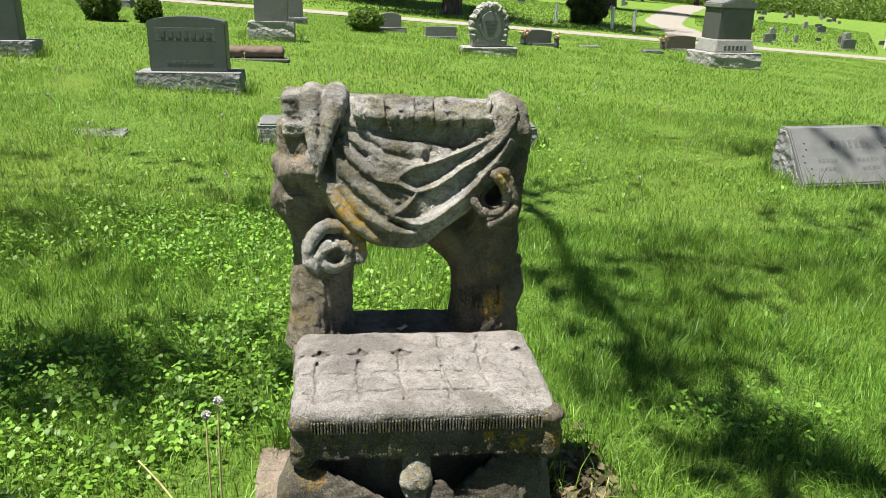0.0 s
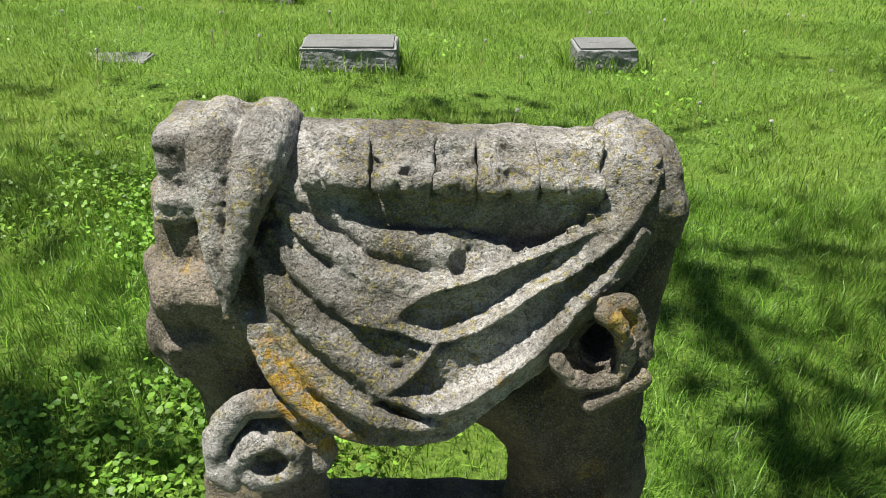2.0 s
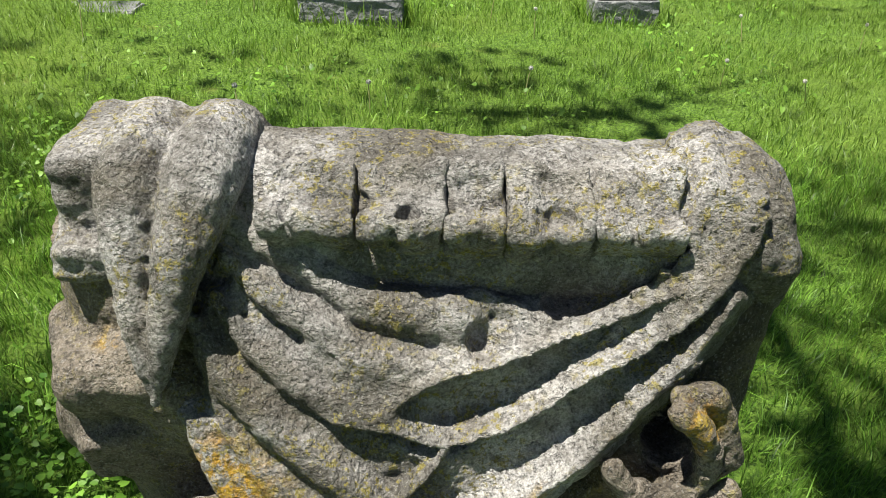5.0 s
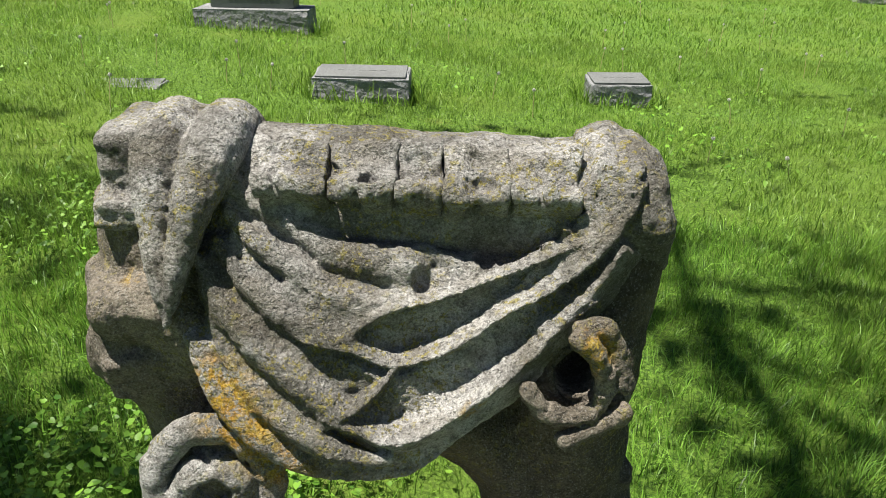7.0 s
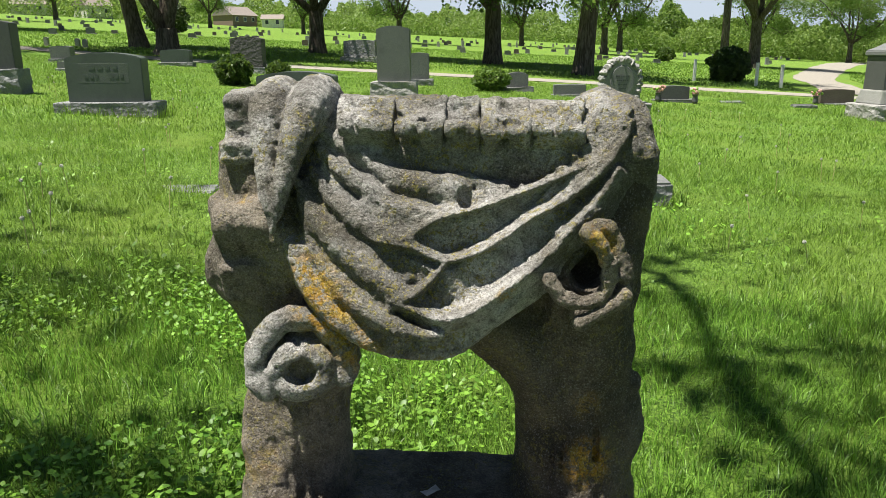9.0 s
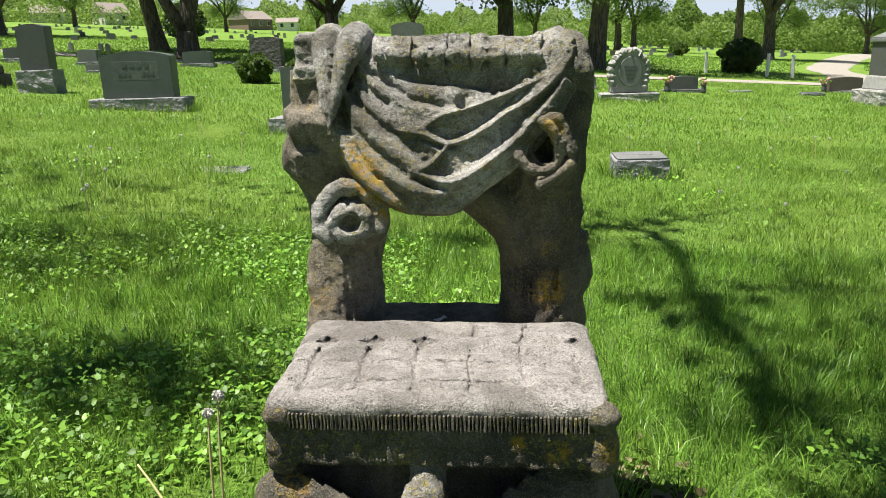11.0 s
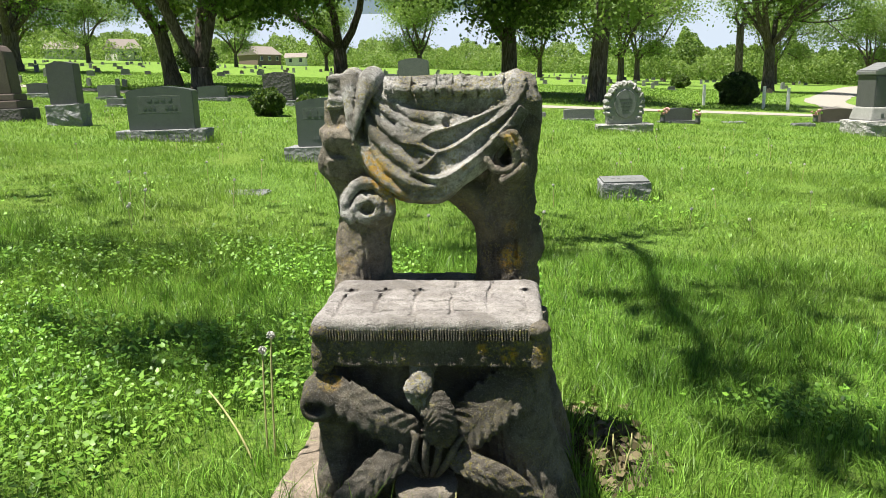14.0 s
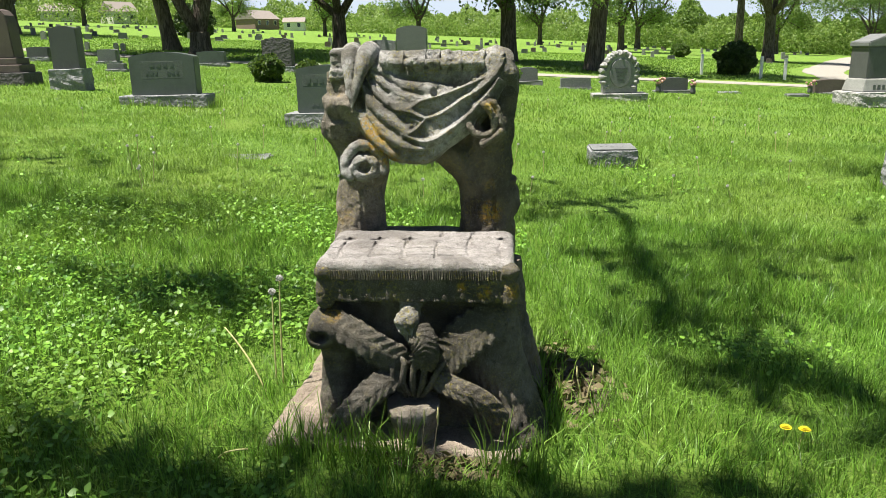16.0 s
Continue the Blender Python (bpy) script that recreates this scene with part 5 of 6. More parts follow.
def low_marker(x, y, w, d, h, turn, label, mat, seed):
    t = thing("grave_marker", label, "grave marker", "low grave markers", stand(x, y, turn, 0.03))
    bm = block(w, d, h + 0.03, 0.012, 0.0, 0.012, 3, seed)
    for v in bm.verts:
        if v.co.z > 0.1 and v.co.y < 0:
            v.co.z -= 0.02
    p = part("stone", bm, M_ROCK, t, "rock-faced block")
    top = block(w * 0.93, d * 0.90, 0.014, 0.004)
    f = part("dressed_top", top, mat, t, "smooth bevelled top face")
    f.location = (0, 0, h + 0.022)
    f.rotation_euler = (radians(4), 0, 0)
    bars(f, -w * 0.28, w * 0.28, 0.0, 0.016, 0.0, 5, M_PALEBAR, seed)


obelisk()
wreath_stone()
pedestal()
slant_marker()
low_marker(-0.67, 6.54, 0.68, 0.34, 0.18, 1, "low pale granite grave marker set in the grass", M_GREY, 41)
low_marker(1.24, 7.02, 0.46, 0.32, 0.18, 4, "low grey granite grave marker with smooth top", M_GREY, 42)
low_marker(-2.35, 6.35, 0.62, 0.24, 0.0, 3, "flush grey marker sunk almost level with the grass", M_GREY, 43)
low_marker(-3.3, 13.9, 0.7, 0.3, 0.05, 3, "flush dark marker sunk in the grass", M_DARK, 44)
low_marker(5.6, 19.4, 0.55, 0.3, 0.03, 3, "flush pale marker sunk in the grass", M_GREY, 45)
low_marker(7.2, 19.2, 0.5, 0.3, 0.06, 3, "flush dark marker near the lane", M_DARK, 46)


def log_marker():
    t = thing("log_marker", "reddish-brown stone log marker lying on a thin slab", "grave marker", "low grave markers", stand(-1.70, 11.85, 3, 0.01))
    part("slab", block(0.95, 0.36, 0.035, 0.006), M_GREY, t)
    bm = bmesh.new()
    bmesh.ops.create_cone(bm, cap_ends=True, segments=20, radius1=0.10, radius2=0.10, depth=0.80)
    bmesh.ops.subdivide_edges(bm, edges=[e for e in bm.edges if e.calc_length() > 0.3], cuts=24)
    for v in bm.verts:
        v.co = Vector((v.co.z, v.co.x, v.co.y * 0.9 + 0.12)) + noise.noise_vector(v.co * 16) * 0.014
    part("log", bm, M_PINK, t, "bark-textured log", True)


log_marker()


def flower_vase(x, y, colour, label):
    t = thing("flower_vase", label, "flowers", "grave flowers", stand(x, y))
    part("vase", lathe([(0.05, 0), (0.07, 0.05), (0.055, 0.16), (0.075, 0.20)], 12), M_DARK, t)
    rng = random.Random(int(x * 100))
    for i in range(14):
        bm = bmesh.new()
        bmesh.ops.create_icosphere(bm, subdivisions=1, radius=rng.uniform(0.028, 0.045))
        for v in bm.verts:
            v.co *= rng.uniform(0.8, 1.2)
        p = part("bloom", bm, colour if i % 3 else M_WEED, t)
        p.location = (rng.gauss(0, 0.06), rng.gauss(0, 0.06), 0.25 + rng.uniform(-0.05, 0.09))


flower_vase(3.70, 18.45, M_FLOWER, "pink and white flowers in a small grave vase")
flower_vase(4.52, 18.45, M_FLOWER, "pink and white flowers in a small grave vase")
flower_vase(8.05, 20.7, M_FLOWER, "pink flowers heaped beside a low marker")
flower_vase(0.15, 19.1, M_FLOWER, "pale pink flowers beside a small gravestone")


def post(x, y, h):
    t = thing("white_post", "white-painted wooden post beside the gravel lane", "post", "white lane posts", stand(x, y, 0, 0.02))
    part("shaft", block(0.10, 0.10, h + 0.02, 0.015), M_WHITE, t)


for x, y, h in ((7.35, 30.0, 0.78), (9.2, 28.8, 0.80), (9.95, 28.5, 0.78), (22.6, 32.0, 0.7)):
    post(x, y, h)

# stones across the lane and far over the field
far_kinds = []
for i, (w, h, d, m, rise) in enumerate(((0.62, 0.55, 0.22, M_GREY, 0.06), (0.85, 0.42, 0.26, M_DARK, 0.02), (0.45, 0.75, 0.25, M_PALE, 0.12), (0.95, 0.62, 0.26, M_GREEN, 0.06), (0.5, 0.95, 0.4, M_ROCK, 0.05), (0.7, 0.6, 0.28, M_BROWN, 0.04))):
    label = ("small grey gravestone far across the lawn", "low dark gravestone far across the lawn", "pale upright gravestone far across the lawn",
             "grey-green gravestone far across the lawn", "tall rough gravestone far across the lawn", "brown gravestone far across the lawn")[i]
    t = thing("gravestone", label, "gravestone", "far gravestones", stand(15.2 + 1.1 * i, 28.4 + 1.9 * (i % 3), 6, 0.02) @ Matrix.Scale(0.55, 4))
    part("plinth", block(w * 1.35, d * 1.5, 0.12, 0.015), M_ROCK, t)
    p = part("tablet", slab_profile(arch(w, h, rise, 8), d), m, t)
    p.location = (0, 0, 0.12)
    far_kinds.append(t)
rng = random.Random(12)
spots = []
while len(spots) < 240:
    az, r = radians(rng.uniform(-37, 33)), rng.choice((rng.uniform(48, 80), rng.uniform(60, 120), rng.uniform(90, 160), rng.uniform(80, 170)))
    x, y = r * math.sin(az), r * math.cos(az)
    y = round(y / 4.5) * 4.5 + rng.uniform(-0.4, 0.4)
    if y < 29 or any((x - a) ** 2 + (y - b) ** 2 < 5 for a, b in spots):
        continue
    if abs(x - (13.6 + (y - 33) * 0.415)) < 4.5:
        continue
    spots.append((x, y))
for x, y in spots:
    copy_thing(rng.choice(far_kinds), stand(x, y, rng.uniform(0, 9), 0.02) @ Matrix.Scale(rng.uniform(0.8, 1.15), 4))
for x, y in ((-16.95, 29.5), (-15.9, 29.8), (-15.5, 29.6), (17.6, 30.6), (20.4, 33.6), (21.5, 30.2), (24.5, 35), (27, 38), (19, 37), (23, 41), (-20.5, 30.4)):
    copy_thing(far_kinds[2] if x < 0 else rng.choice(far_kinds), stand(x, y, 6, 0.02) @ Matrix.Scale(0.72 if x < 0 else 0.55, 4))


# ---- trees and shrubs ----
def leaf_cards(centres, size, rng, flat=0.0, stretch=1.5):
    """Many small leaves, each a folded kite, about the given places."""
    n = len(centres)
    a = rng.normal(size=(n, 3))
    a[:, 2] *= 1 - flat
    a /= np.linalg.norm(a, axis=1)[:, None]
    b = np.cross(a, rng.normal(size=(n, 3)))
    b /= np.linalg.norm(b, axis=1)[:, None]
    s = (size * rng.uniform(0.6, 1.35, n))[:, None]
    c = np.cross(a, b)
    v = np.stack([centres - a * s * 0.5 * stretch, centres + b * s * 0.5 + c * s * 0.15, centres + a * s * 0.5 * stretch, centres - b * s * 0.5 + c * s * 0.15], 1)
    f = np.arange(4 * n).reshape(n, 4)
    return v.reshape(-1, 3), f


def grow(rng, start, way, length, radius, level, out, tips, droop=0.0):
    """One limb and its branches, as tubes; the ends go to tips."""
    pts, p, d = [], Vector(start), Vector(way).normalized()
    n = 6
    for i in range(n + 1):
        pts.append((p.x, p.y, p.z, radius * (1 - 0.62 * i / n)))
        d = (d + Vector((rng.gauss(0, 0.13), rng.gauss(0, 0.13), rng.gauss(0.04, 0.08) - droop * i / n))).normalized()
        if p.z < 2.8:
            d = Vector((d.x, d.y, max(d.z, 0.25))).normalized()
        p = p + d * (length / n)
    out.append((pts, 7 if level == 0 else 5))
    if level >= 2:
        tips += [q[:3] for q in pts[2:]]
        return
    tips.append(pts[-1][:3])
    for i in range(4 if level == 0 else 5):
        k = rng.randint(2, n)
        q = Vector(pts[k][:3])
        side = Vector((rng.gauss(0, 1), rng.gauss(0, 1), rng.gauss(0.25, 0.5))).normalized()
        grow(rng, q, (d * 0.55 + side).normalized(), length * rng.uniform(0.45, 0.72), pts[k][3] * 0.62, level + 1, out, tips, droop)


def tree(x, y, label, trunk_r, fork, limbs, reach, leaf_mat, leaves, leaf_size, seed, spread=0.75, clump=0.75, droop=0.0, lean=(0, 0), bark_mat=None):
    rng = random.Random(seed)
    nrng = np.random.RandomState(seed)
    t = thing("tree", label, "tree", at=stand(x, y))
    out, tips = [], []
    trunk = [(0, 0, -0.2, trunk_r * 1.55), (0, 0, 0.12, trunk_r * 1.25), (lean[0] * 0.3, lean[1] * 0.3, fork * 0.35, trunk_r), (lean[0] * 0.7, lean[1] * 0.7, fork * 0.75, trunk_r * 0.92), (lean[0], lean[1], fork, trunk_r * 0.86)]
    out.append(([tuple(p) for p in spline(trunk, 4)], 14))
    top = Vector((lean[0], lean[1], fork))
    for i in range(limbs):
        a = math.tau * (i + rng.uniform(-0.25, 0.25)) / limbs
        s = spread * rng.uniform(0.6, 1.2)
        grow(rng, top - Vector((0, 0, 0.1 + 0.12 * fork * rng.random())), (s * math.cos(a), s * math.sin(a), 1.0), reach * rng.uniform(0.8, 1.2), trunk_r * rng.uniform(0.48, 0.66), 0, out, tips, droop)
    verts, faces = [], []
    for pts, steps in out:
        v, f = tube_mesh(pts, steps)
        o = len(verts)
        verts += v
        faces += [tuple(i + o for i in q) for q in f]
    mesh_part("trunk", verts, faces, bark_mat or M_BARK, t, "furrowed grey-brown trunk and limbs")
    tip = np.array(tips)
    c = tip[nrng.randint(0, len(tip), leaves)] + nrng.normal(size=(leaves, 3)) * np.array([clump, clump, clump * 0.7])
    c = c[c[:, 2] > 2.2]
    v, f = leaf_cards(c, leaf_size, nrng)
    quads_part("crown", v, f, leaf_mat, t, "spring leaves in loose clumps")
    return t


def shrub(x, y, w, h, leaf_mat, label, seed, leaf=0.05, n=2600):
    nrng = np.random.RandomState(seed)
    t = thing("shrub", label, "shrub", at=stand(x, y))
    verts, faces = [], []
    for i in range(7):
        a = math.tau * i / 7
        v, f = tube_mesh([(0.05 * math.cos(a), 0.05 * math.sin(a), -0.03, 0.02), (0.2 * w * math.cos(a), 0.2 * w * math.sin(a), h * 0.5, 0.012), (0.3 * w * math.cos(a), 0.3 * w * math.sin(a), h * 0.85, 0.005)], 5)
        o = len(verts)
        verts += v
        faces += [tuple(k + o for k in q) for q in f]
    mesh_part("stems", verts, faces, M_BARK, t)
    d = nrng.normal(size=(n, 3))
    d /= np.linalg.norm(d, axis=1)[:, None]
    r = nrng.uniform(0.55, 1.0, n) ** 0.5
    lump = np.array([1 + 0.32 * noise.noise(Vector(q) * 2.3 + Vector((seed, 0, 0))) for q in d])
    c = d * (r * lump)[:, None] * np.array([w / 2, w / 2, h / 2]) + np.array([0, 0, h / 2])
    c[:, 2] = np.maximum(c[:, 2], 0.02)
    v, f = leaf_cards(c, leaf, nrng)
    quads_part("foliage", v, f, leaf_mat, t)
    return t


shrub(-5.25, 16.3, 0.74, 0.60, M_LEAFDARK, "small dense dark green shrub beside a gravestone", 1)
shrub(-4.40, 16.5, 0.55, 0.50, M_LEAFDARK, "small dark green shrub between gravestones", 2, n=1500)
shrub(-0.06, 18.7, 0.85, 0.52, M_LEAF, "small loose green shrub beside a gravestone", 3)
shrub(8.85, 31.0, 1.5, 1.25, M_EVER, "rounded dark evergreen bush beside the lane", 4, 0.09, 9000)
shrub(13.0, 62.0, 1.5, 1.0, M_LEAFDARK, "small shrub far across the field", 5, 0.12, 1500)
shrub(-26.0, 62.0, 3.2, 2.6, M_EVER, "dark spreading yew far across the field", 6, 0.16, 5000)
shrub(-52.0, 74.0, 4.0, 3.0, M_EVER, "dark spreading yew before the houses", 7, 0.2, 5000)

T1 = tree(-11.3, 27.3, "forked maple with two thick grey limbs on the lawn", 0.40, 0.9, 3, 6.5, M_LEAF, 62000, 0.11, 1, 0.55, 0.6, 0.03)
tree(-14.9, 32.8, "leaning maple with dark trunk and spreading crown", 0.34, 2.4, 4, 6.0, M_LEAF, 50000, 0.11, 2, 0.9, 0.6, 0.05, (-0.4, 0.0))
T3 = tree(-8.4, 37.5, "vase-shaped tree with several dark limbs", 0.36, 1.9, 4, 6.5, M_LEAF, 34000, 0.115, 3, 0.85, 0.55, 0.0)
T4 = tree(-0.1, 36.0, "dense dark green maple with low crown", 0.38, 2.6, 5, 5.2, M_LEAFDARK, 70000, 0.13, 4, 1.0, 0.75, 0.08)
tree(3.25, 29.8, "old tree with a thick straight furrowed trunk", 0.33, 4.4, 4, 5.0, M_LEAFPALE, 40000, 0.115, 5, 0.8, 0.65, 0.08, (0.35, 0.0))
T6 = tree(18.4, 58.0, "spreading tree with thin drooping outer branches", 0.40, 3.4, 6, 7.5, M_LEAF, 28000, 0.13, 6, 0.9, 0.8, 0.04)
tree(16.0, 57.0, "bare dead tree trunk with broken top", 0.28, 4.5, 2, 1.2, M_LEAFPALE, 60, 0.2, 7, 0.3, 0.4)
T8 = tree(-34.0, 50.0, "broad maple before the distant houses", 0.55, 2.6, 5, 7.0, M_LEAF, 30000, 0.13, 8, 0.8, 0.8, 0.0)
T9 = tree(-10.0, 82.0, "young bright green tree across the field", 0.3, 2.4, 5, 5.5, M_LEAFPALE, 22000, 0.14, 9, 0.8, 0.7)
for src, x, y, a, s in ((T8, -42, 56, 60, 0.9), (T9, 10.5, 78, 40, 1.1), (T9, 16.0, 104, 200, 1.2), (T9, 36, 112, 130, 1.2), (T9, -27, 110, 190, 0.9),
                        (T9, -47, 128, 300, 1.0), (T3, -62, 92, 140, 1.1), (T9, 3.5, 110, 10, 1.1), (T9, -72, 126, 80, 1.2), (T9, 52, 120, 210, 1.2)):
    copy_thing(src, stand(x, y, a) @ Matrix.Scale(s, 4))

# the tree that shades the chair, rooted beside the walk
def shade_tree():
    """Its limbs hang leaf clumps over the lawn; shadows fall where (x, y) says, along the sun."""
    t = thing("tree", "tall shade tree arching high over the stone chair", "tree", at=pose(0, 0, 0))
    rng, nrng = random.Random(8), np.random.RandomState(8)
    root = (-7.8, 3.4)
    fork = Vector((-7.4, 3.6, 4.4))

    def clear(q):
        """Whether the shadow of a point misses the upper part of the chair."""
        g = Vector(q) - SUN_FROM * ((q[2] - 1.0) / SUN_FROM.z)
        h = Vector(q) - SUN_FROM * ((q[2] - 0.5) / SUN_FROM.z)
        return not (abs(g.x) < 0.50 and 1.45 < g.y < 2.2) and not (abs(h.x) < 0.42 and 1.42 < h.y < 2.0)

    out = [([tuple(q) for q in spline([(*root, gz(*root) - 0.2, 0.55), (*root, gz(*root) + 0.3, 0.42), (-7.7, 3.5, 2.2, 0.37), (*fork, 0.33)], 5)], 14)]
    clumps, ends = [], {}
    for key, source, x, y, h, rx, ry, n in (("a", "", -2.3, 3.95, 10.5, 0.65, 0.42, 230), ("b", "", -4.3, 5.6, 11.0, 0.9, 0.5, 240),
                                            ("c", "", 1.0, 5.0, 9.4, 0.14, 0.3, 20), ("d", "c", 0.97, 3.6, 9.0, 0.15, 0.30, 80), ("e", "d", 1.02, 2.65, 8.8, 0.18, 0.27, 130), ("q", "e", 1.2, 2.08, 8.8, 0.16, 0.13, 75), ("r", "q", 1.65, 1.70, 8.8, 0.36, 0.18, 85), ("u", "r", 0.75, 1.15, 8.8, 0.35, 0.14, 80),
                                            ("v", "d", 1.6, 3.0, 9.2, 0.30, 0.40, 30), ("f", "", 2.5, 3.9, 10.8, 0.8, 0.4, 130), ("g", "f", 4.0, 4.9, 11.0, 0.9, 0.35, 170), ("h", "", 0.2, 4.6, 10.6, 0.6, 0.25, 90), ("w", "h", 0.2, 5.5, 10.8, 0.8, 0.32, 150), ("i", "", -0.75, 1.08, 10.0, 0.42, 0.17, 170), ("o", "i", 0.05, 1.04, 10.0, 0.45, 0.13, 190), ("p", "", -1.1, 2.6, 9.0, 0.38, 0.28, 160),
                                            ("j", "g", 5.2, 6.4, 11.2, 0.8, 0.4, 230), ("k", "g", 6.4, 9.3, 11.4, 1.4, 0.45, 260), ("l", "h", 4.3, 7.6, 11.4, 1.0, 0.3, 150), ("m", "", -6.2, 6.8, 11.0, 0.9, 0.5, 200)):
        c = Vector((x, y, 0)) + SUN_FROM * (h / SUN_FROM.z)
        start = ends[source] if source else fork
        mid = start.lerp(c, 0.5) + (Vector((0.03, 0.0, 0.05)) if key in "deqr" else Vector((rng.uniform(-0.2, 0.2), rng.uniform(-0.2, 0.2), 0.12 * (c - start).length)))
        pts = [tuple(q) for q in spline([(*start, (0.05 if key in "deqr" else 0.022) if source else 0.05), (*mid, 0.042 if key in "deqr" else 0.016), (*(c - Vector((0, 0, 0.1))), 0.012)], 8)]
        out.append((pts, 6))
        ends[key] = c
        for i in range(9):
            e = c + Vector((rng.gauss(0, rx), rng.gauss(0, ry), rng.gauss(0, 0.3)))
            if clear(e) and clear(c):
                out.append(([(*pts[-4][:3], 0.012), (*(c.lerp(e, 0.5)), 0.008), (*e, 0.003)], 4))
        leaves = np.array(c) + nrng.normal(size=(n, 3)) * np.array([rx, ry, 0.35])
        clumps.append(np.array([q for q in leaves if clear(q)]))
    verts, faces = [], []
    for pts, steps in out:
        v, f = tube_mesh(pts, steps)
        o = len(verts)
        verts += v
        faces += [tuple(i + o for i in q) for q in f]
    mesh_part("trunk", verts, faces, M_BARK, t, "furrowed trunk with long arching limbs")
    v, f = leaf_cards(np.concatenate(clumps), 0.11, nrng, 0.5)
    quads_part("crown", v, f, M_LEAF, t, "loose clumps of spring leaves")


shade_tree()


def woods(name, az0, az1, r, h, n, mat, seed, size):
    nrng = np.random.RandomState(seed)
    az = np.radians(nrng.uniform(az0, az1, n))
    rr = r * nrng.uniform(0.92, 1.12, n)
    x, y = rr * np.sin(az), rr * np.cos(az)
    top = np.array([h * (0.72 + 0.55 * noise.noise(Vector((a * 26, seed, 0))) + 0.3 * noise.noise(Vector((a * 90, seed, 2)))) for a in az])
    z = gz(x, y) + np.maximum(top, 1.0) * nrng.uniform(0, 1, n) ** 0.8
    v, f = leaf_cards(np.stack([x, y, z], 1), size, nrng, stretch=1.2)
    ob = quads_part(name, v, f, mat)
    return tagged(ob, "far woods with bright spring foliage along the field's edge", "woods", kind="stuff")


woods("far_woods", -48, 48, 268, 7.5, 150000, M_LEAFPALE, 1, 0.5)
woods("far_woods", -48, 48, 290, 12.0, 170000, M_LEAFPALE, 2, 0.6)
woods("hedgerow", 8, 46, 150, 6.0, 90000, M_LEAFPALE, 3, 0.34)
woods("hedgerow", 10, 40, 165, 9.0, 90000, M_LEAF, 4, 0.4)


# ---- houses ----
def house(x, y, w, d, h, roof_h, turn, wall_mat, label):
    t = thing("house", label, "house", "far houses", stand(x, y, turn, 0.1))
    part("wall", block(w, d, h + 0.1, 0.02), wall_mat, t, "")
    bm = slab_profile([(-d / 2 - 0.4, 0), (d / 2 + 0.4, 0), (0, roof_h)], w + 0.7, 0.02)
    bmesh.ops.rotate(bm, cent=(0, 0, 0), matrix=Matrix.Rotation(radians(90), 3, "Z"), verts=bm.verts[:])
    p = part("roof", bm, M_ROOF, t, "brown shingle roof")
    p.location = (0, 0, h + 0.1)
    for i in range(max(2, int(w / 3))):
        wx = -w / 2 + w * (i + 0.5) / max(2, int(w / 3))
        f = part("window", block(1.1, 0.12, 1.3, 0.02), M_WHITE, t)
        f.location = (wx, -d / 2 - 0.02, h * 0.42)
        g = part("pane", block(0.9, 0.06, 1.1, 0.01), M_PANE, f)
        g.location = (0, -0.06, 0.1)
    return t


house(-76, 227, 9.5, 8, 2.8, 2.6, 62, M_SIDING, "brown gabled house beyond the cemetery")
house(-66, 231, 6, 5, 2.4, 1.4, 10, M_SIDINGW, "low white garage beside a brown house")
house(-118, 226, 8, 7, 3.4, 3.0, 58, M_SIDINGW, "white gabled house beyond the cemetery")
house(-133, 220, 9, 7, 2.8, 2.6, 18, M_SIDINGW, "white house with long brown roof")
house(-152, 218, 10, 7, 2.8, 2.8, 18, M_SIDINGW, "white house with grey roof behind trees")
# ---- grass, weeds and small plants ----
def patchy(p, scale, seed):
    return np.array([noise.noise(Vector((a * scale, b * scale, seed))) for a, b in p])


def blades(name, places, height, width, rng, material, label, lean=0.45, floor=None):
    """Blades of two bent segments: places (n, 2), heights and widths per blade."""
    n = len(places)
    x, y = places[:, 0], places[:, 1]
    z = gz(x, y) - 0.008 if floor is None else floor
    a = rng.uniform(0, 2 * np.pi, n)
    l = rng.normal(0, lean, n) * height
    b = rng.uniform(0, 2 * np.pi, n)
    ax, ay = np.cos(a) * width / 2, np.sin(a) * width / 2
    # tufts lean their own way
    w = 2 * np.pi * patchy(places, 5.0, 11.0) * 1.6
    k = np.clip(0.25 + 0.9 * patchy(places, 7.0, 12.0), 0, 0.7) * height
    dx, dy = np.cos(b) * l + np.cos(w) * k, np.sin(b) * l + np.sin(w) * k
    l = np.hypot(dx, dy)
    base = np.stack([x, y, z], 1)
    side = np.stack([ax, ay, np.zeros(n)], 1)
    mid = base + np.stack([dx * 0.35, dy * 0.35, height * 0.55], 1)
    tip = base + np.stack([dx * 1.1, dy * 1.1, height * np.clip(1 - 0.35 * (l / height) ** 2, 0.45, 1)], 1)
    v = np.stack([base - side, base + side, mid + side * 0.8, mid - side * 0.8, tip], 1).reshape(-1, 3)
    o = 5 * np.arange(n)[:, None]
    tri = np.concatenate([o + np.array([[0, 1, 2]]), o + np.array([[0, 2, 3]]), o + np.array([[3, 2, 4]])])
    ob = quads_part(name, v, tri, material)
    return tagged(ob, label, "grass", kind="stuff")


def scatter(rng, x0, x1, y0, y1, per, keep):
    n = int((x1 - x0) * (y1 - y0) * per)
    p = np.stack([rng.uniform(x0, x1, n), rng.uniform(y0, y1, n)], 1)
    return p[keep(p[:, 0], p[:, 1])]


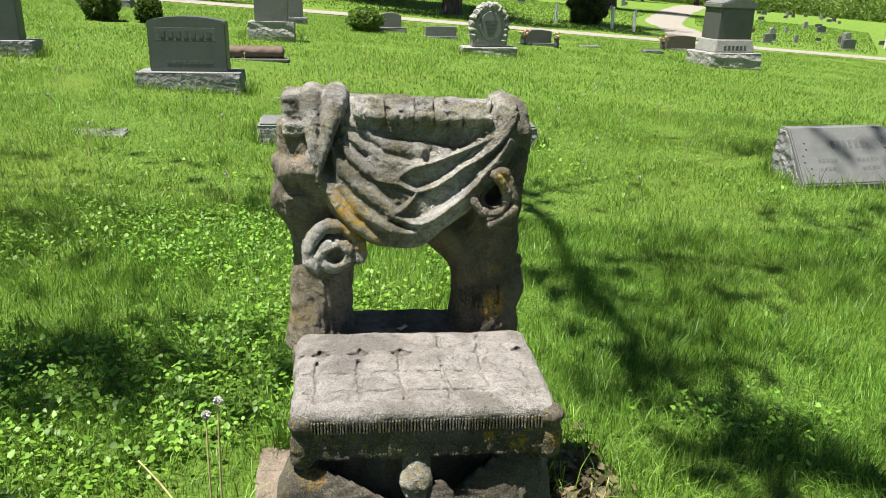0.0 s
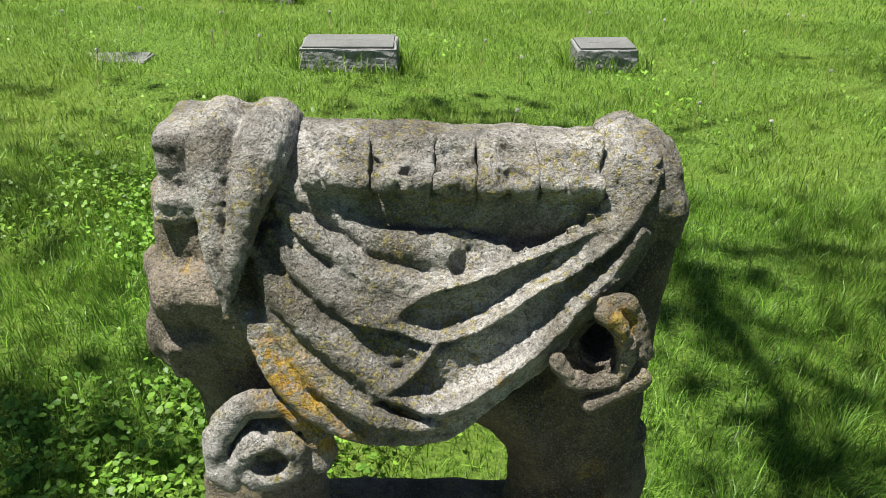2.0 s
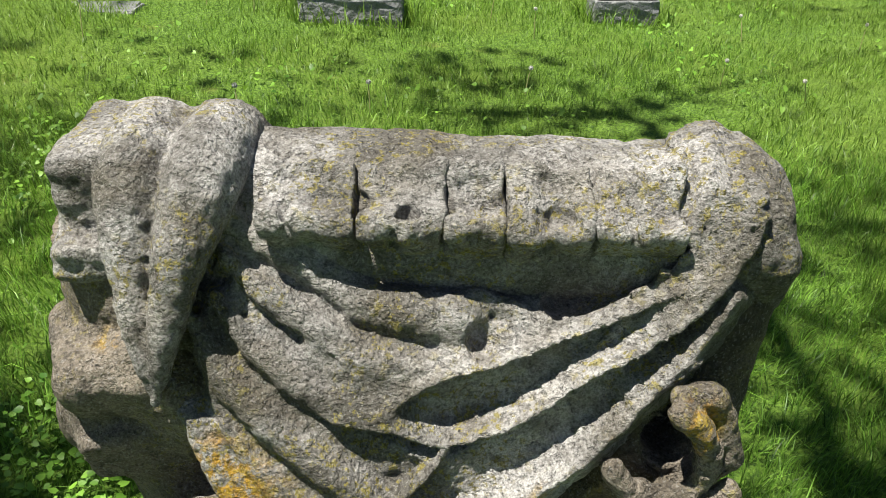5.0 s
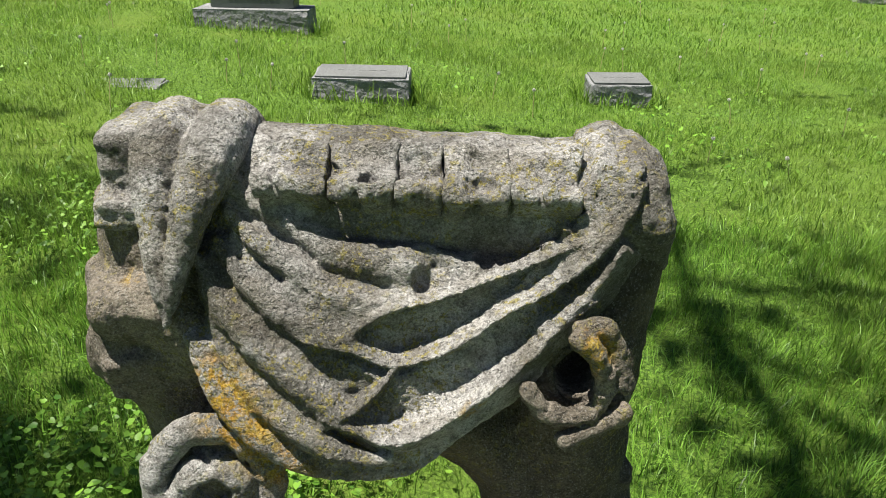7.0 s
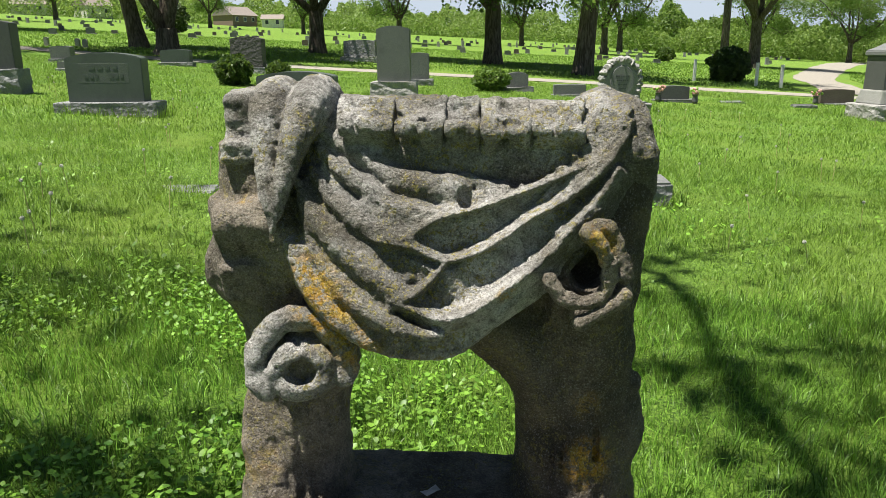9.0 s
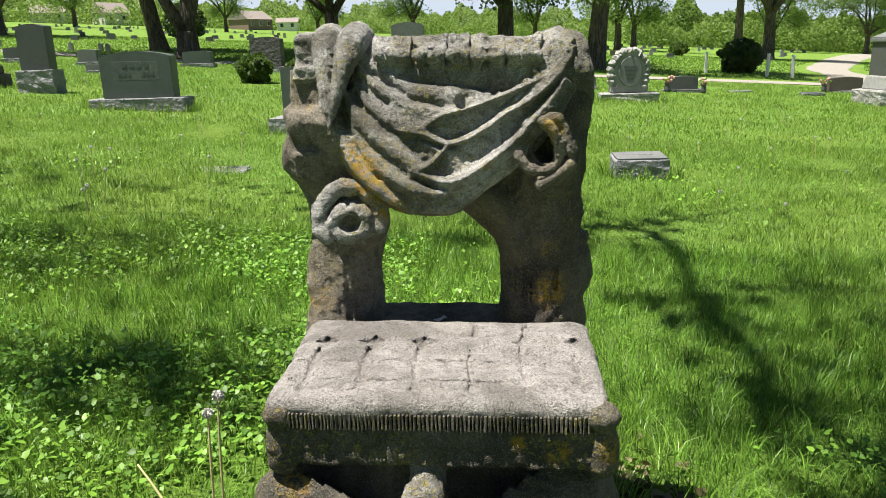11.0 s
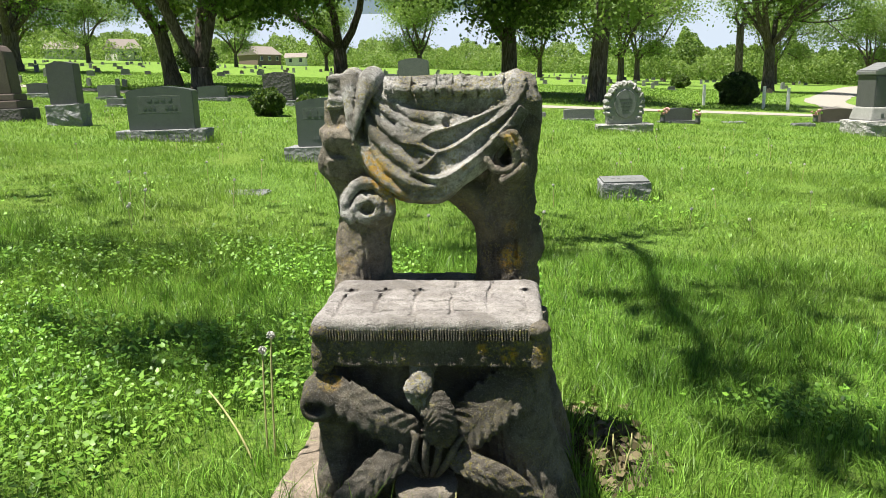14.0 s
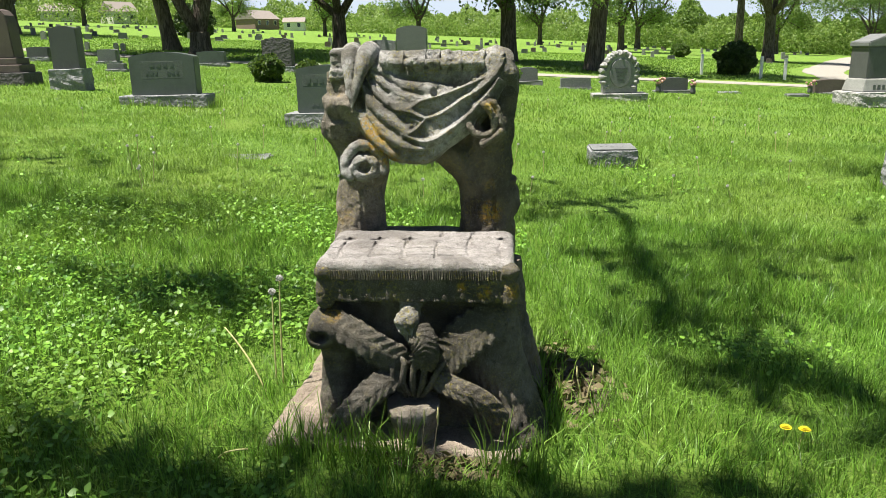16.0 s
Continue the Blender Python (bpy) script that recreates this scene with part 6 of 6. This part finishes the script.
def off_chair(x, y):
    soil = ((x - 0.47) / 0.16) ** 2 + ((y - 1.92) / 0.27) ** 2 < 0.85 + 0.5 * np.sin(x * 531.7 + y * 977.3)
    bare = ((x - 0.11) / 0.10) ** 2 + ((y - 1.30) / 0.05) ** 2 < 1 + 0.6 * np.sin(x * 431.7 + y * 877.3)
    return ~((np.abs(x + 0.078) < 0.390) & (y > 1.345) & (y < 2.05)) & ~soil & ~bare


g = np.random.RandomState(3)
p = scatter(g, -4.2, 3.9, 0.75, 4.6, 7000, lambda x, y: (np.abs(x + 0.15) < 0.68 * (y + 1.25)) & off_chair(x, y))
k = patchy(p[:: 1], 2.2, 1.0)
blades("grass", p, np.clip(g.normal(0.066, 0.02, len(p)) * (1 + 0.7 * k), 0.02, 0.18), g.uniform(0.0020, 0.0044, len(p)), g, M_NEAR, "fresh green lawn grass round the stone chair", 0.6)
p = scatter(g, -8.6, 8.6, 4.6, 9.5, 2700, lambda x, y: np.abs(x + 0.25) < 0.74 * (y + 1.4))
k = patchy(p, 1.4, 2.0)
blades("grass", p, np.clip(g.normal(0.050, 0.016, len(p)) * (1 + 0.9 * k), 0.015, 0.16), g.uniform(0.003, 0.0062, len(p)), g, M_GRASS, "lawn grass among the nearer gravestones", 0.8)
p = scatter(g, -17, 15.5, 9.5, 23, 620, lambda x, y: np.abs(x + 0.6) < 0.72 * (y + 1.6))
k = patchy(p, 0.9, 3.0)
blades("grass", p, np.clip(g.normal(0.052, 0.018, len(p)) * (1 + 0.9 * k), 0.015, 0.16), g.uniform(0.006, 0.013, len(p)), g, M_GRASS, "lawn grass towards the gravel lane", 0.9)
p = scatter(g, -34, 36, 26.5, 60, 34, lambda x, y: (np.abs(x) < 0.66 * (y + 1.6)) & (np.abs(x - np.interp(y, (26.1, 33, 40, 57, 75), (11.3, 13.6, 15.6, 23, 31))) > 1.7))
blades("grass", p, np.clip(g.normal(0.07, 0.02, len(p)), 0.03, 0.15), g.uniform(0.03, 0.06, len(p)), g, M_GRASS, "lawn grass across the gravel lane")
p = scatter(g, -7, 7, -4, 4.6, 420, lambda x, y: (np.abs(x + 0.15) > 0.66 * (y + 1.25)) | (y < 0.75))
blades("grass", p, np.clip(g.normal(0.06, 0.02, len(p)), 0.02, 0.14), g.uniform(0.006, 0.012, len(p)), g, M_NEAR, "lawn grass behind and beside the walk", 0.6)
# longer tufts round the stones' feet
tufts = []
for cx, cy, w, d, per in ((-0.02, 1.69, 0.40, 0.37, 3000), (-2.02, 8.85, 0.62, 0.25, 500), (-4.95, 10.55, 0.7, 0.24, 420), (4.06, 6.25, 0.52, 0.3, 420), (-0.67, 6.54, 0.36, 0.19, 300), (1.24, 7.02, 0.27, 0.18, 300), (2.38, 15.5, 0.66, 0.27, 260), (7.95, 17.1, 0.84, 0.64, 300), (-1.8, 15.0, 0.52, 0.3, 260)):
    s = g.randint(0, 4, per)
    u = g.uniform(-1, 1, per)
    e = np.abs(g.normal(0, 0.05, per)) - 0.005
    x = np.where(s == 0, -w - e, np.where(s == 1, w + e, u * w))
    y = np.where(s == 2, -d - e, np.where(s == 3, d + e, u * d))
    spot = np.stack([cx + x, cy + y], 1)
    tufts.append(spot[(s != 0) & ((s != 1) | (g.rand(per) < 0.3)) & ((s != 2) | (g.rand(per) < 0.7))] if cy < 3 else spot)
p = np.concatenate(tufts)
p = p[~((np.abs(p[:, 0] - 0.10) < 0.10) & (p[:, 1] > 1.22) & (p[:, 1] < 1.42))]
blades("long_grass", p, np.clip(g.normal(0.13, 0.04, len(p)), 0.05, 0.26), np.where(p[:, 1] < 3, 0.0045, 0.008), g, M_GRASS, "longer uncut grass at the feet of the stones", 0.4)


def broad_leaves(places, size, low, high, rng, material, label):
    """Heart-shaped leaves on short stalks: a folded six-cornered blade each."""
    n = len(places)
    z = gz(places[:, 0], places[:, 1]) + rng.uniform(low, high, n)
    c = np.stack([places[:, 0], places[:, 1], z], 1)
    a = rng.uniform(0, 2 * np.pi, n)
    tilt = rng.normal(0, 0.42, n)
    tilt2 = rng.normal(0, 0.35, n)
    f = np.stack([np.cos(a), np.sin(a), tilt], 1)
    s = np.stack([-np.sin(a), np.cos(a), tilt2], 1)
    up = np.array([0, 0, 1.0])
    r = (size * rng.uniform(0.5, 1.3, n))[:, None]
    out = [c - f * r * 0.30, c - f * r * 0.45 + s * r * 0.30 + up * r * 0.10, c + s * r * 0.52 + up * r * 0.14, c + f * r * 0.35 + s * r * 0.34 + up * r * 0.06, c + f * r * 0.75 - up * r * 0.06,
           c + f * r * 0.35 - s * r * 0.34 + up * r * 0.06, c - s * r * 0.52 + up * r * 0.14, c - f * r * 0.45 - s * r * 0.30 + up * r * 0.10]
    v = np.stack(out, 1).reshape(-1, 3)
    o = 8 * np.arange(n)[:, None]
    q = np.concatenate([o + np.array([[0, 1, 2, 3]]), o + np.array([[0, 3, 4, 5]]), o + np.array([[0, 5, 6, 7]])])
    return tagged(quads_part("ground_weeds", v, q, material, smooth=True), label, "weeds", kind="stuff")


p = scatter(g, -2.8, 2.9, 0.8, 4.4, 2300, lambda x, y: (np.abs(x) < 0.60 * (y + 1.25)) & off_chair(x, y))
k = patchy(p, 1.1, 7.0) + 0.30 * (p[:, 0] < -0.3) - 0.62 * (p[:, 0] > 0.35) + 0.3 * g.normal(0, 0.35, len(p))
broad_leaves(p[k > 0.16], 0.0165, 0.03, 0.080, g, M_WEED, "creeping broad-leaved weeds and clover in the lawn")
p = scatter(g, -5.5, 4.0, 4.4, 8.0, 90, lambda x, y: np.abs(x) < 0.60 * (y + 1.25))
k = patchy(p, 0.9, 8.0)
broad_leaves(p[k > 0.12], 0.022, 0.05, 0.10, g, M_WEED, "patches of broad-leaved weeds further up the lawn")


def stalk(x, y, h, bend, head, label, name="weed_stalk", r=0.0030, mat=M_STRAW):
    """One bending stalk with its head."""
    t = thing(name, label, "weed", "weed stalks", stand(x, y))
    pts = spline([(0, 0, -0.01, r * 1.2), (bend[0] * 0.3, bend[1] * 0.3, h * 0.4, r), (bend[0] * 0.65, bend[1] * 0.65, h * 0.75, r), (bend[0], bend[1], h, r * 0.7)], 6)
    v, f = tube_mesh([tuple(q) for q in pts], 6)
    mesh_part("stalk", v, f, mat, t)
    if head == "seed":
        nrng = np.random.RandomState(int(abs(x) * 1000))
        d = nrng.normal(size=(150, 3))
        d /= np.linalg.norm(d, axis=1)[:, None]
        v, f = leaf_cards(np.array([[bend[0], bend[1], h + 0.008]]) + d * 0.010, 0.0055, nrng)
        quads_part("seed_head", v, f, M_SEED, t)
    elif head == "yellow":
        bm = bmesh.new()
        for ring, (rad, z) in enumerate(((0.018, 0.0), (0.013, 0.004), (0.008, 0.007))):
            for i in range(16):
                a = math.tau * i / 16 + ring * 0.2
                u, w = Vector((math.cos(a), math.sin(a), 0)), Vector((-math.sin(a), math.cos(a), 0))
                c = Vector((bend[0], bend[1], h + z))
                bm.faces.new([bm.verts.new(c + w * -0.0015), bm.verts.new(c + w * 0.0015), bm.verts.new(c + u * rad + w * 0.003 + Vector((0, 0, 0.004))), bm.verts.new(c + u * rad - w * 0.003 + Vector((0, 0, 0.004)))])
        part("flower_head", bm, M_YELLOW, t)
    elif head == "grass":
        v, f = tube_mesh([(bend[0], bend[1], h - 0.01, 0.001), (bend[0] * 1.04, bend[1] * 1.04, h + 0.02, 0.004), (bend[0] * 1.1, bend[1] * 1.1, h + 0.05, 0.001)], 6)
        mesh_part("ear", v, f, M_STRAW, t)
    return t


stalk(-0.56, 1.66, 0.20, (-0.17, 0.10), "", "pale dry leaning grass stalk beside the footing", r=0.0032)
stalk(-0.515, 1.70, 0.39, (0.01, 0.02), "seed", "tall dandelion stalk with a spent seed head")
stalk(-0.545, 1.72, 0.33, (0.0, 0.03), "seed", "tall dandelion stalk with a spent seed head")
stalk(-0.58, 1.24, 0.06, (0.12, -0.05), "", "pale dry stalk lying in the grass", r=0.003)
stalk(0.02, 1.30, 0.13, (0.01, 0.0), "grass", "short plantain stalk before the chair", r=0.002, mat=M_STEM)
stalk(0.055, 1.28, 0.14, (0.015, 0.01), "grass", "short plantain stalk before the chair", r=0.002, mat=M_STEM)
stalk(0.52, 1.74, 0.10, (-0.02, 0.0), "grass", "dry grass ear beside bare soil")
stalk(0.535, 1.77, 0.09, (0.02, 0.0), "grass", "dry grass ear beside bare soil")
stalk(1.13, 1.56, 0.07, (0.0, 0.0), "yellow", "yellow dandelion flower in the lawn", "dandelion")
stalk(1.175, 1.555, 0.07, (0.01, 0.0), "yellow", "yellow dandelion flower in the lawn", "dandelion")
rng = random.Random(31)
for i in range(70):
    y = rng.uniform(4.5, 15)
    x = rng.uniform(-0.55, 0.45) * (y + 1)
    stalk(x, y, rng.uniform(0.12, 0.24), (rng.gauss(0, 0.02), rng.gauss(0, 0.02)), "seed", "dandelion stalk with a white seed head in the lawn")


def soil_patch(x, y, w, d, seed):
    bm = bmesh.new()
    rows = []
    for i in range(15):
        rows.append([])
        for j in range(15):
            u, v = i / 7 - 1, j / 7 - 1
            r = min(1.0, math.hypot(u, v))
            px, py = x + u * w / 2, y + v * d / 2
            rows[-1].append(bm.verts.new((px, py, gz(px, py) + 0.004 * (1 - r) - 0.02 * (r > 0.95) + 0.010 * noise.noise(Vector((px * 14, py * 14, seed))))))
    for a, b in zip(rows, rows[1:]):
        for j in range(14):
            bm.faces.new((a[j], b[j], b[j + 1], a[j + 1]))
    ob = part("bare_soil", bm, M_SOIL, None, "", True)
    return tagged(ob, "patch of bare dark soil and dead leaves beside the footing", "soil", kind="structure")


soil_patch(0.50, 1.92, 0.36, 0.55, 1)
soil_patch(0.10, 1.29, 0.30, 0.14, 2)



def leaf_litter():
    """Dead brown leaves and bits of stalk on the bare soil."""
    nrng = np.random.RandomState(77)
    n = 420
    x = np.concatenate([nrng.normal(0.46, 0.085, n), nrng.normal(0.10, 0.08, n // 4)])
    y = np.concatenate([nrng.normal(1.92, 0.14, n), nrng.normal(1.285, 0.03, n // 4)])
    c = np.stack([x, y, gz(x, y) + nrng.uniform(0.008, 0.028, len(x))], 1)
    v, f = leaf_cards(c, 0.026, nrng, 0.75, 1.7)
    return tagged(quads_part("leaf_litter", v, f, M_DEAD), "curled dead brown leaves littering bare soil", "leaf litter", kind="stuff")


leaf_litter()


def fallen_leaf():
    bm = bmesh.new()
    outline = [(-0.016, 0), (-0.006, 0.009), (0.008, 0.010), (0.017, 0.003), (0.012, -0.007), (-0.004, -0.009)]
    c = bm.verts.new((0, 0, 0.003))
    ring = [bm.verts.new((x, y, 0.006 * math.sin(3 * x * 60))) for x, y in outline]
    for i in range(len(ring)):
        bm.faces.new((c, ring[i], ring[(i + 1) % len(ring)]))
    e = bmesh.ops.solidify(bm, geom=bm.faces[:], thickness=0.0015)
    ob = part("fallen_petal", bm, M_WHITE)
    ob.location = (-0.034, 1.865, 0.551)
    return tagged(ob, "small white fallen petal lying on the dark ledge", "petal")


fallen_leaf()
